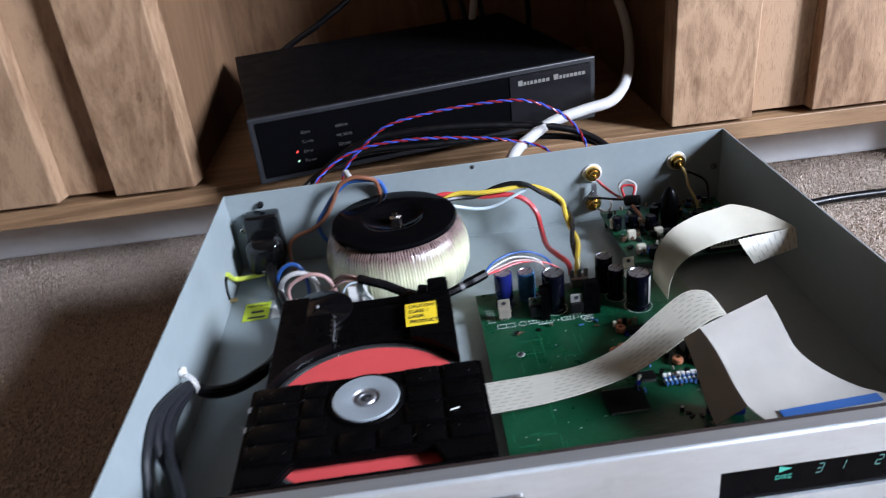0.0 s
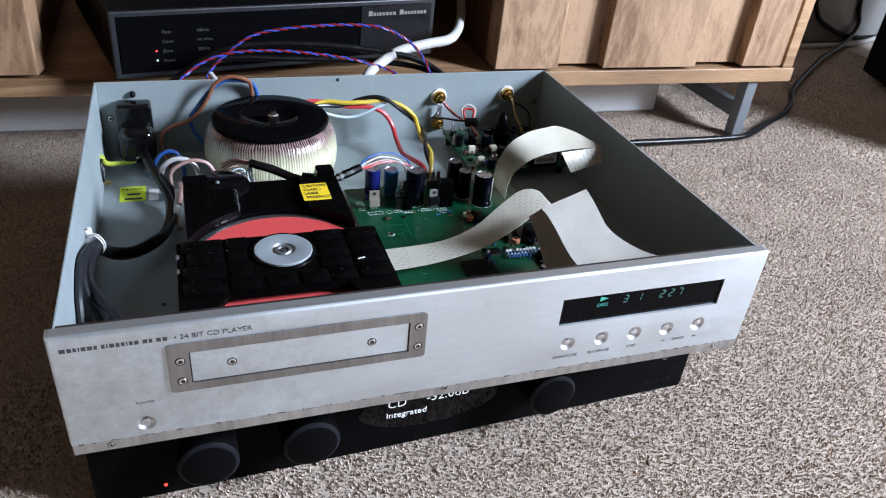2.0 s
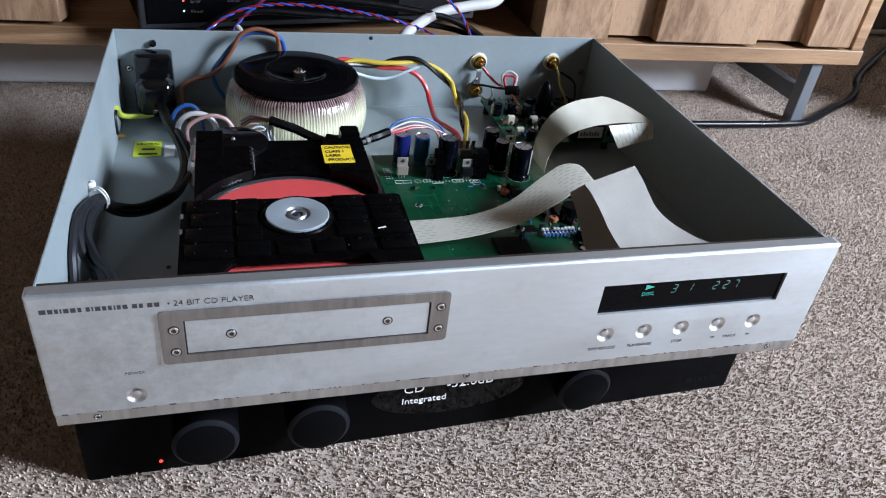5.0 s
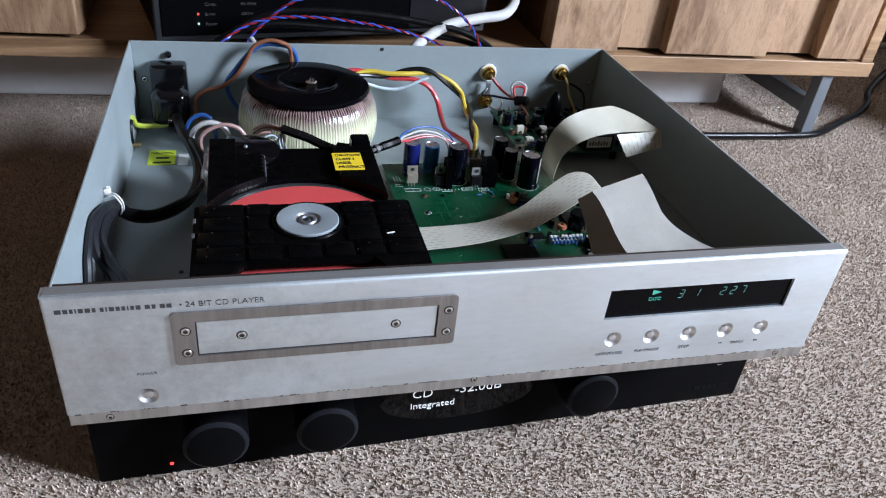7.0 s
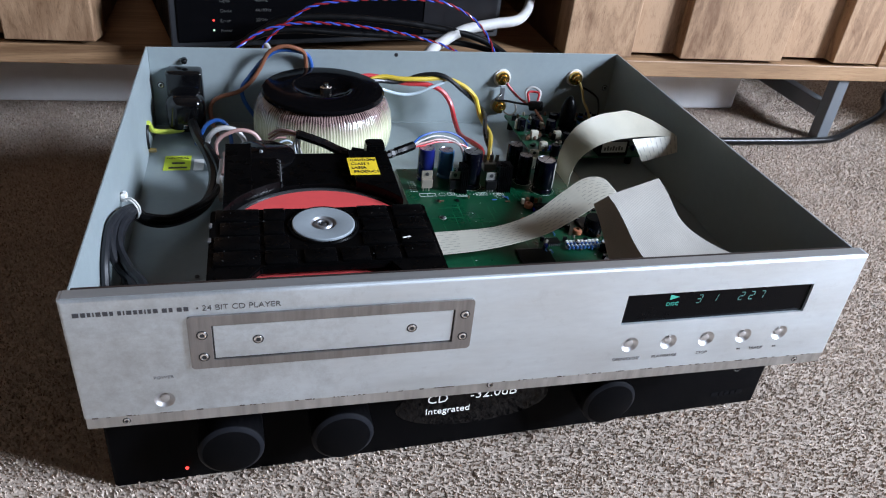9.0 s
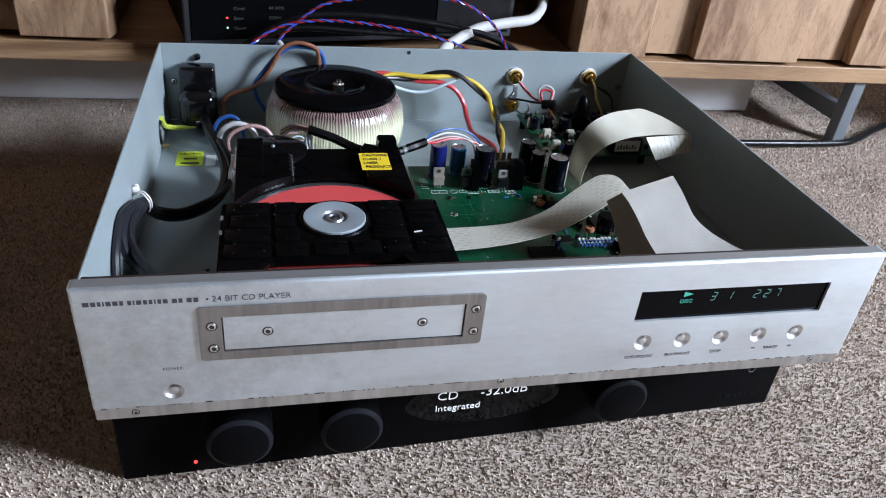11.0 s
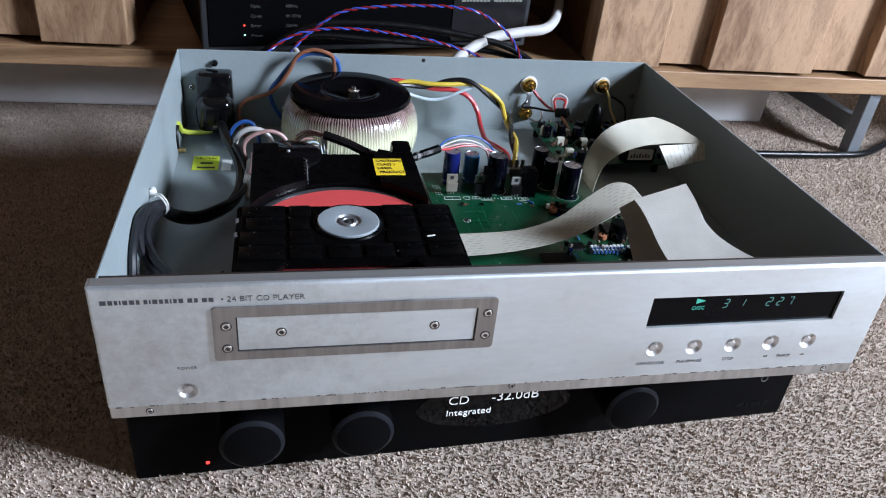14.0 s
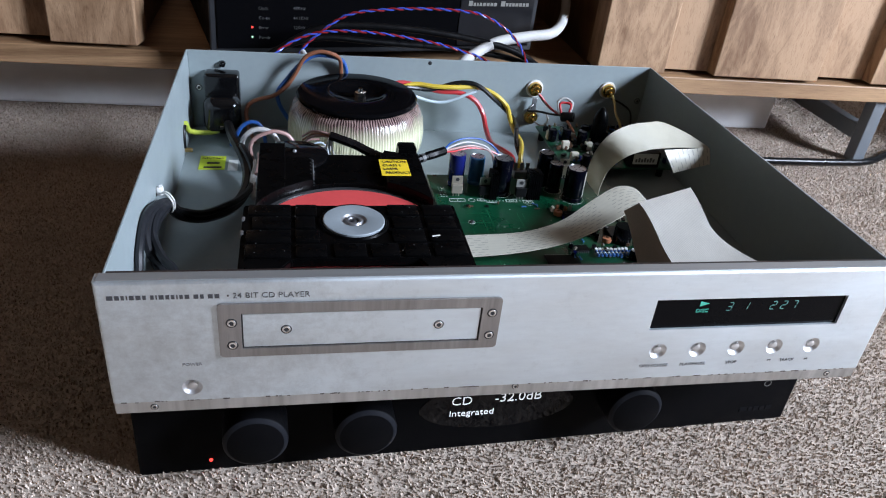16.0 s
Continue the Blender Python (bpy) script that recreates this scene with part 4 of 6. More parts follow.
def plate_with_window():
    """The front plate with its openings for the display and the buttons, and eased outer edges."""
    x0, x1, y0, y1, z0, z1, e = -0.22, 0.22, 0.0, 0.0085, FACE_Z0, TOP, 0.0018
    w0, w1, v0, v1 = 0.0690, 0.1897, 0.1240, 0.1447
    b = bmesh.new()
    def ring(pts):
        vs = [b.verts.new(q) for q in pts]
        return vs, [b.edges.new((p, q)) for p, q in zip(vs, vs[1:] + vs[:1])]
    def band(p, q):
        for k in range(len(p)):
            b.faces.new((p[k], p[(k + 1) % len(p)], q[(k + 1) % len(q)], q[k]))
    def around(k, n=5):
        q = math.pi / 2 * k / n
        c, y = e * (1 - math.sin(q)), y0 + e * (1 - math.cos(q))
        return ((x0 + c, y, z0), (x1 - c, y, z0), (x1 - c, y, z1 - c), (x0 + c, y, z1 - c))
    outer, edges = ring(around(0))
    win, more = ring(((w0, y0, v0), (w1, y0, v0), (w1, y0, v1), (w0, y0, v1)))
    edges += more
    for x, z, r in BUTTONS:
        turn = [2 * math.pi * k / 40 for k in range(40)]
        edges += ring([(x + r * math.cos(q), y0, z + r * math.sin(q)) for q in turn])[1]
    bmesh.ops.triangle_fill(b, use_beauty=True, use_dissolve=False, edges=edges, normal=(0, -1, 0))
    ease = [[b.verts.new(q) for q in around(k)] for k in range(1, 6)]
    back = [b.verts.new(q) for q in ((x0, y1, z0), (x1, y1, z0), (x1, y1, z1), (x0, y1, z1))]
    deep = [b.verts.new((v.co.x, y1, v.co.z)) for v in win]
    for p, q in zip([outer, *ease], [*ease, back]):
        band(p, q)
    band(win, deep)
    for k in range(4):
        b.faces.new((back[k], back[(k + 1) % 4], deep[(k + 1) % 4], deep[k]))
    return b


def chassis(p):
    t = 0.0014
    X, Y0, Y1 = 0.2172, 0.0088, 0.3568
    part("chassis_floor", box(-X, X, Y0, Y1, 0.0885, FLOOR), PAINT, p, "pale blue-grey painted steel tray")
    part("side_wall", box(-X, -X + t, Y0, Y1, FLOOR, TOP - 0.0004, bev=0.0004), PAINT, p)
    part("side_wall", box(X - t - 0.001, X - 0.001, Y0, Y1, FLOOR, TOP - 0.0004, bev=0.0004), PAINT, p)
    back = part("back_wall", box(-X + t, X - t - 0.001, Y1 - t, Y1, FLOOR, TOP - 0.0004, bev=0.0004), PAINT, p)
    part("inner_front", box(-X + t, X - t - 0.001, Y0, Y0 + 0.0030, FLOOR, TOP - 0.0010), BROWN_BLACK, p, "dark inner front panel")
    part("bead", box(-X + t, X - t - 0.001, Y1 - 0.0026, Y1 - t, FLOOR, FLOOR + 0.0012), PAINT, p)
    for x, z in ((-0.0028, 0.1588), (0.2095, 0.1285), (-0.2082, 0.1290)):
        screw(back, pose(x, Y1 - t, z, 90, 0, 0), 0.0015 if abs(x) < 0.01 else 0.0024, INK if abs(x) < 0.01 else STEEL)
    for x in (-0.18, 0.17):
        for y in (0.06, 0.32):
            part("foot", lathe([(0, 0.0728), (0.016, 0.0728), (0.017, 0.076), (0.016, 0.0885), (0, 0.0885)], 24), RUBBER, p, at=pose(x, y, 0), smooth=True)
    part("rating_label", box(-0.203, -0.1825, 0.265, 0.290, FLOOR, FLOOR + 0.0006), LIME_LABEL, p, "lime-yellow paper label")
    words("label_lettering", "NEUTRAL", 0.0040, pose(-0.2015, 0.2840, FLOOR + 0.0007), INK, p, stretch=1.0)
    for k, (a, w) in enumerate(((0.006, 0.010), (0.004, 0.014))):
        part("label_bar", box(-0.203 + a, -0.203 + a + w, 0.275 - 0.008 * k, 0.2775 - 0.008 * k, FLOOR + 0.0006, FLOOR + 0.0009), INK, p)
    part("small_label", box(-0.1800, -0.1722, 0.264, 0.283, FLOOR, FLOOR + 0.0006), WHITE_LABEL, p, "small white paper label")
    part("stud", lathe([(0, 0.006), (0.0016, 0.006), (0.0019, 0.0052), (0.0019, 0)], 14), BRASS, p, "short brass stud on the side wall", pose(-0.2158, 0.293, FLOOR + 0.0045, 0, 90, 0), smooth=True)
    # flat black disc painted for the dark of a small hole in the floor
    part("stud", lathe([(0, 0.0006), (0.0014, 0.0006), (0.0016, 0)], 14), INK, p, at=pose(-0.170, 0.115, FLOOR), smooth=True)


def transformer(p):
    x, y, z0 = -0.0735, 0.2990, FLOOR
    prof = [(0.020, 0.003), (0.046, 0.0015), (0.0535, 0.006), (0.0572, 0.016), (0.058, 0.027), (0.0568, 0.038), (0.0535, 0.047), (0.049, 0.0515), (0.044, 0.0525), (0.02, 0.0525)]
    rng = random.Random(8)
    bumps = [1 + rng.uniform(-0.0025, 0.0025) + rng.choice((0, 0, 0.002, 0.004)) for k in range(260)]
    t = part("transformer", lathe(prof, 260, wobble=lambda k, z: bumps[k]), WINDING, p, "toroidal transformer wound in clear yellow tape", pose(x, y, z0), smooth=True)
    part("clamp_plate", lathe([(0.0490, 0.0522), (0.0505, 0.0530), (0.0507, 0.0548), (0.0494, 0.0564), (0.027, 0.0584), (0.023, 0.0572), (0.0185, 0.0540), (0.009, 0.0535), (0, 0.0535)], 72), PLATE, t, "glossy black dished clamp plate", pose(x, y, z0), smooth=True)
    part("bolt", lathe([(0, 0.0595), (0.0042, 0.0595), (0.0048, 0.0588), (0.0048, 0.0535)], 6), STEEL, t, at=pose(x + 0.002, y - 0.004, z0))
    part("bolt_thread", lathe([(0, 0.0620), (0.0022, 0.0620), (0.0025, 0.0595)], 14), STEEL, t, at=pose(x + 0.002, y - 0.004, z0), smooth=True)
    part("tape_tail", box(-0.112, -0.098, 0.2385, 0.2405, 0.098, 0.126), WHITE_PLASTIC, t, "white paper tape tail")


def wire(p, name, pts, r, mat, label=""):
    return part(name, tube(pts, r), mat, p, label, smooth=True)


def mains(p):
    """Power inlet boot and the wiring on the left of the tray."""
    i = part("power_inlet", box(-0.2020, -0.1725, 0.3385, 0.3554, 0.103, 0.1470, bev=0.003, seg=3), BOOT, p, "black moulded power inlet boot", smooth=True)
    low = box(-0.2028, -0.1712, 0.3185, 0.3420, 0.098, 0.1315, bev=0.0095, seg=6)
    part("boot", low, BOOT, i, smooth=True)
    part("fixing_nut", lathe([(0, 0.0046), (0.0012, 0.0045), (0.0016, 0.0030), (0.0026, 0.0029), (0.0028, 0)], 18), BOOT, p, "small black domed nut", upright(-0.187, 0.3554, 0.1515), smooth=True)
    wire(p, "earth_wire", [(-0.2145, 0.300, 0.118), (-0.213, 0.312, 0.106), (-0.203, 0.3215, 0.1005), (-0.191, 0.322, 0.1025), (-0.183, 0.322, 0.109), (-0.180, 0.326, 0.114)], 0.0022, W_EAR, "yellow and green earth wire")
    part("earth_tab", tube([(-0.2150, 0.297, 0.1170), (-0.2152, 0.2925, 0.1145), (-0.2154, 0.2900, 0.1080), (-0.2154, 0.2905, 0.1000)], 0.0014), BLACK_SATIN, p, "black crimped end of the earth wire", smooth=True)
    wire(p, "mains_wire", [(-0.0845, 0.3500, 0.139), (-0.0842, 0.3505, 0.150), (-0.0858, 0.346, 0.162), (-0.092, 0.341, 0.168), (-0.104, 0.342, 0.1695), (-0.116, 0.342, 0.164), (-0.124, 0.342, 0.150), (-0.132, 0.342, 0.138), (-0.143, 0.341, 0.129), (-0.160, 0.34, 0.124), (-0.167, 0.338, 0.117), (-0.166, 0.325, 0.108), (-0.160, 0.310, 0.097)], 0.0018, W_BRN, "brown mains wire")
    wire(p, "mains_wire", [(-0.0795, 0.3515, 0.138), (-0.0795, 0.352, 0.150), (-0.084, 0.349, 0.1605), (-0.096, 0.344, 0.1655), (-0.109, 0.3455, 0.1645), (-0.121, 0.3455, 0.156), (-0.132, 0.3455, 0.1425), (-0.140, 0.345, 0.131), (-0.139, 0.345, 0.120), (-0.134, 0.345, 0.110), (-0.126, 0.344, 0.098)], 0.0019, W_BLU, "blue mains wire")
    for name, pts, r, mat in (
        ("loop_wire", [(-0.178, 0.29, 0.103), (-0.173, 0.29, 0.113), (-0.168, 0.29, 0.121), (-0.160, 0.29, 0.1245), (-0.153, 0.289, 0.121), (-0.150, 0.288, 0.109), (-0.150, 0.286, 0.096)], 0.0017, W_BLU),
        ("loop_wire", [(-0.165, 0.270, 0.097), (-0.168, 0.270, 0.110), (-0.166, 0.27, 0.119), (-0.160, 0.27, 0.125), (-0.152, 0.27, 0.1265), (-0.144, 0.27, 0.1235), (-0.139, 0.269, 0.115), (-0.138, 0.268, 0.098)], 0.0021, W_WHT),
        ("loop_wire", [(-0.158, 0.262, 0.096), (-0.161, 0.262, 0.113), (-0.157, 0.262, 0.122), (-0.146, 0.262, 0.1275), (-0.138, 0.262, 0.128), (-0.130, 0.262, 0.124), (-0.125, 0.261, 0.114), (-0.124, 0.26, 0.098)], 0.0016, W_PNK),
        ("loop_wire", [(-0.155, 0.262, 0.097), (-0.157, 0.250, 0.107), (-0.156, 0.238, 0.108), (-0.158, 0.222, 0.104), (-0.156, 0.205, 0.098)], 0.0024, W_WHT),
        ("loop_wire", [(-0.150, 0.268, 0.098), (-0.154, 0.254, 0.112), (-0.153, 0.240, 0.113), (-0.155, 0.226, 0.108)], 0.0018, W_PNK),
    ):
        wire(p, name, pts, r, mat)
    wire(p, "sleeved_cable", [(-0.183, 0.327, 0.108), (-0.180, 0.306, 0.112), (-0.176, 0.285, 0.113), (-0.168, 0.262, 0.109), (-0.163, 0.243, 0.1035), (-0.1625, 0.222, 0.1005), (-0.167, 0.199, 0.0995), (-0.176, 0.181, 0.101), (-0.189, 0.165, 0.105), (-0.201, 0.155, 0.112), (-0.2085, 0.148, 0.124)], 0.0042, RUBBER, "black sleeved mains cable")
    wire(p, "sleeved_cable", [(-0.181, 0.320, 0.106), (-0.175, 0.290, 0.108), (-0.1665, 0.262, 0.1135), (-0.1595, 0.243, 0.107), (-0.1580, 0.222, 0.1025), (-0.1640, 0.198, 0.1035), (-0.1760, 0.178, 0.1060), (-0.1900, 0.161, 0.110), (-0.206, 0.149, 0.120)], 0.0026, RUBBER, "black sleeved mains cable")
    tie = part("cable_tie", box(-0.2158, -0.2115, 0.1520, 0.1570, 0.1280, 0.1335, bev=0.001), WHITE_PLASTIC, p, "white plastic cable tie and base")
    part("tie_loop", tube([(-0.2135, 0.152, 0.1305), (-0.2085, 0.1475, 0.1315), (-0.2048, 0.1450, 0.1270), (-0.2056, 0.1460, 0.1200), (-0.2105, 0.150, 0.1165)], 0.0006), WHITE_PLASTIC, tie, smooth=True)
    part("tie_loop", tube([(-0.2135, 0.154, 0.1300), (-0.2080, 0.1492, 0.1322), (-0.2040, 0.1466, 0.1278), (-0.2046, 0.1475, 0.1205), (-0.2105, 0.152, 0.1165)], 0.0005), WHITE_PLASTIC, tie, smooth=True)
    part("tie_tail", box(-0.2140, -0.2118, 0.1535, 0.1548, 0.1335, 0.1352, bev=0.0003), WHITE_PLASTIC, tie)
    for x, y, zz, turn in ((-0.1868, 0.3085, 0.1105, 12), (-0.1795, 0.3010, 0.1090, -8)):
        part("spade_terminal", box(-0.0017, 0.0017, -0.0055, 0.0055, -0.0005, 0.0005, bev=0.0002), STEEL, p, "bright crimped spade terminal", pose(x, y, zz, -35, 0, turn))
    for r, path in ((0.0024, ((-0.2105, 0.138, 0.1310), (-0.2130, 0.101, 0.1430), (-0.2132, 0.076, 0.1370), (-0.2130, 0.065, 0.1265), (-0.2125, 0.055, 0.1150), (-0.2110, 0.035, 0.1010))),
                    (0.0025, ((-0.2095, 0.140, 0.1290), (-0.2118, 0.114, 0.1380), (-0.2125, 0.0945, 0.1365), (-0.2105, 0.083, 0.1310), (-0.2065, 0.077, 0.1260), (-0.2005, 0.069, 0.1230), (-0.1970, 0.055, 0.1130), (-0.1970, 0.035, 0.1010))),
                    (0.0026, ((-0.2075, 0.141, 0.1270), (-0.2095, 0.116, 0.1340), (-0.2095, 0.0975, 0.1340), (-0.2065, 0.086, 0.1310), (-0.2000, 0.070, 0.1310), (-0.1915, 0.053, 0.1330), (-0.1865, 0.037, 0.1230), (-0.1850, 0.022, 0.1050))),
                    (0.0022, ((-0.2085, 0.146, 0.1220), (-0.2110, 0.128, 0.1240), (-0.2122, 0.112, 0.1220), (-0.2115, 0.100, 0.1160), (-0.2080, 0.090, 0.1100), (-0.2030, 0.070, 0.1030), (-0.2000, 0.035, 0.0985)))):
        wire(p, "lead", [(-0.2070, 0.152, 0.124), *path], r, LEAD)


def secondary(p):
    """Low-voltage leads from the transformer to the circuit board."""
    run = [(-0.038, 0.324, 0.1445), (-0.020, 0.330, 0.1455), (-0.003, 0.330, 0.1445), (0.017, 0.330, 0.1475), (0.036, 0.329, 0.1480), (0.054, 0.328, 0.1390), (0.067, 0.327, 0.1280), (0.0692, 0.312, 0.1240), (0.0680, 0.288, 0.1200), (0.0638, 0.258, 0.1160), (0.0630, 0.249, 0.1090), (0.0630, 0.246, 0.1030)]
    part("lead", twisted(run, 0.0020, 0.074, 0.3, n=8), W_BLK, p, "black lead", smooth=True)
    part("lead", twisted(run, 0.0021, 0.074, 0.3 + math.pi, n=8), W_YEL, p, "yellow lead", smooth=True)
    wire(p, "lead", [(-0.040, 0.331, 0.1465), (-0.027, 0.333, 0.147), (0.002, 0.332, 0.141), (0.023, 0.331, 0.140), (0.037, 0.329, 0.134), (0.0455, 0.327, 0.122), (0.047, 0.315, 0.1125), (0.0465, 0.290, 0.1095), (0.050, 0.265, 0.114), (0.0555, 0.252, 0.113), (0.057, 0.248, 0.104)], 0.0022, W_RED, "red lead")
    wire(p, "lead", [(-0.030, 0.320, 0.1440), (-0.017, 0.325, 0.137), (-0.003, 0.326, 0.133), (0.010, 0.327, 0.133), (0.025, 0.327, 0.139), (0.038, 0.329, 0.1435)], 0.0014, W_GRY, "pale blue-grey lead")
    # shielded bundle running behind the disc mechanism
    wire(p, "sleeved_cable", [(-0.0995, 0.2172, 0.1446), (-0.0976, 0.2163, 0.1445), (-0.0927, 0.2140, 0.1436), (-0.0824, 0.2105, 0.1411), (-0.0742, 0.2068, 0.1383), (-0.0681, 0.2035, 0.1366), (-0.0615, 0.2010, 0.1350)], 0.0035, SLEEVE, "black sleeved signal cable")
    for k, mat in enumerate((W_PNK, W_BRN, W_PNK)):
        wire(p, "thin_wire", [(-0.0985, 0.2168, 0.1455 - 0.0014 * k), (-0.1055, 0.2205, 0.1462 - 0.0014 * k), (-0.1130, 0.2270, 0.1440 - 0.0022 * k), (-0.1200, 0.2340, 0.1370 - 0.0030 * k)], 0.0009, mat)
    wire(p, "collar", [(-0.0592, 0.2155, 0.1298), (-0.0490, 0.2115, 0.1298)], 0.0044, BLACK, "black cable collar")
    wire(p, "collar", [(-0.0308, 0.2097, 0.1308), (-0.0282, 0.2111, 0.1311)], 0.0036, FAINT_INK, "dull grey cable collar")
    wire(p, "sleeved_cable", [(-0.0400, 0.2055, 0.1300), (-0.0325, 0.2088, 0.1306), (-0.0250, 0.2128, 0.1315)], 0.0031, BLACK)
    wire(p, "sleeved_cable", [(-0.0257, 0.2124, 0.1315), (-0.0190, 0.2155, 0.1322), (-0.0110, 0.2210, 0.1324)], 0.0036, BLACK, "black sleeved signal cable")
    for k, mat in enumerate((WHITE_PLASTIC, W_GRY, WHITE_PLASTIC)):
        wire(p, "thin_wire", [(-0.1010 + 0.001 * k, 0.2150, 0.1440), (-0.1025 + 0.0022 * k, 0.2200, 0.1330), (-0.0990 + 0.0024 * k, 0.2350, 0.1150), (-0.0940 + 0.0024 * k, 0.2350, 0.1000)], 0.0008, mat)
    for pts, mat in (
        ([(-0.0115, 0.2205, 0.1330), (-0.0030, 0.2310, 0.1352), (0.0119, 0.2400, 0.1352), (0.0270, 0.2430, 0.1320), (0.0400, 0.2440, 0.1210), (0.0430, 0.2440, 0.1003)], W_BLU),
        ([(-0.0115, 0.2205, 0.1318), (-0.0010, 0.2300, 0.1280), (0.0150, 0.2390, 0.1270), (0.0330, 0.2430, 0.1230), (0.0480, 0.2440, 0.1130), (0.0500, 0.2435, 0.1003)], W_RED),
        ([(-0.0115, 0.2205, 0.1326), (-0.0020, 0.2305, 0.1325), (0.0130, 0.2400, 0.1318), (0.0300, 0.2420, 0.1260), (0.0370, 0.2430, 0.1130), (0.0380, 0.2430, 0.1003)], W_WHT),
        ([(-0.0115, 0.2205, 0.1318), (0.0000, 0.2310, 0.1300), (0.0170, 0.2400, 0.1285), (0.0340, 0.2420, 0.1210), (0.0405, 0.2420, 0.1003)], W_PNK),
        ([(-0.120, 0.236, 0.110), (-0.114, 0.237, 0.1265), (-0.106, 0.238, 0.130), (-0.101, 0.237, 0.124), (-0.100, 0.236, 0.105)], W_GRY),
        ([(-0.131, 0.238, 0.118), (-0.124, 0.237, 0.127), (-0.115, 0.236, 0.133), (-0.107, 0.236, 0.1335)], W_PNK),
    ):
        wire(p, "thin_wire", pts, 0.0008, mat)


def cut_block(x0, x1, y0, y1, z0, z1, r=0.0625):
    """A block whose front is hollowed to clear the disc."""
    n = 12
    b = bmesh.new()
    low, high = [], []
    for z, row in ((z0, low), (z1, high)):
        for k in range(n + 1):
            x = x0 + (x1 - x0) * k / n
            d = r * r - (x + 0.0925) ** 2
            row.append(b.verts.new((x, max(y0, 0.0815 + math.sqrt(d)) if d > 0 else y0, z)))
        row.append(b.verts.new((x1, y1, z))), row.append(b.verts.new((x0, y1, z)))
    b.faces.new(high), b.faces.new(low[::-1])
    for k in range(len(low)):
        j = (k + 1) % len(low)
        b.faces.new((low[k], low[j], high[j], high[k]))
    bmesh.ops.recalc_face_normals(b, faces=b.faces)
    bmesh.ops.bevel(b, geom=[e for e in b.edges if all(abs(v.co.z - z1) < 1e-6 for v in e.verts)], offset=0.0003, segments=1, affect="EDGES")
    return b


def prism(pts, z0, z1):
    """An outline in plan, raised to a solid."""
    b = bmesh.new()
    low, high = [b.verts.new((x, y, z0)) for x, y in pts], [b.verts.new((x, y, z1)) for x, y in pts]
    b.faces.new(high), b.faces.new(low[::-1])
    for k in range(len(pts)):
        j = (k + 1) % len(pts)
        b.faces.new((low[k], low[j], high[j], high[k]))
    bmesh.ops.recalc_face_normals(b, faces=b.faces)
    return b


def bridge_shape():
    """The clamp bridge: a plate with a notch along its front."""
    b = prism(((-0.1570, 0.0292), (-0.1370, 0.0292), (-0.1290, 0.0405), (-0.0585, 0.0405), (-0.0530, 0.0292), (-0.0272, 0.0292), (-0.0272, 0.1030), (-0.1570, 0.1030)), 0.1435, 0.1482)
    bmesh.ops.bevel(b, geom=b.edges[:], offset=0.0008, segments=2, affect="EDGES")
    return b


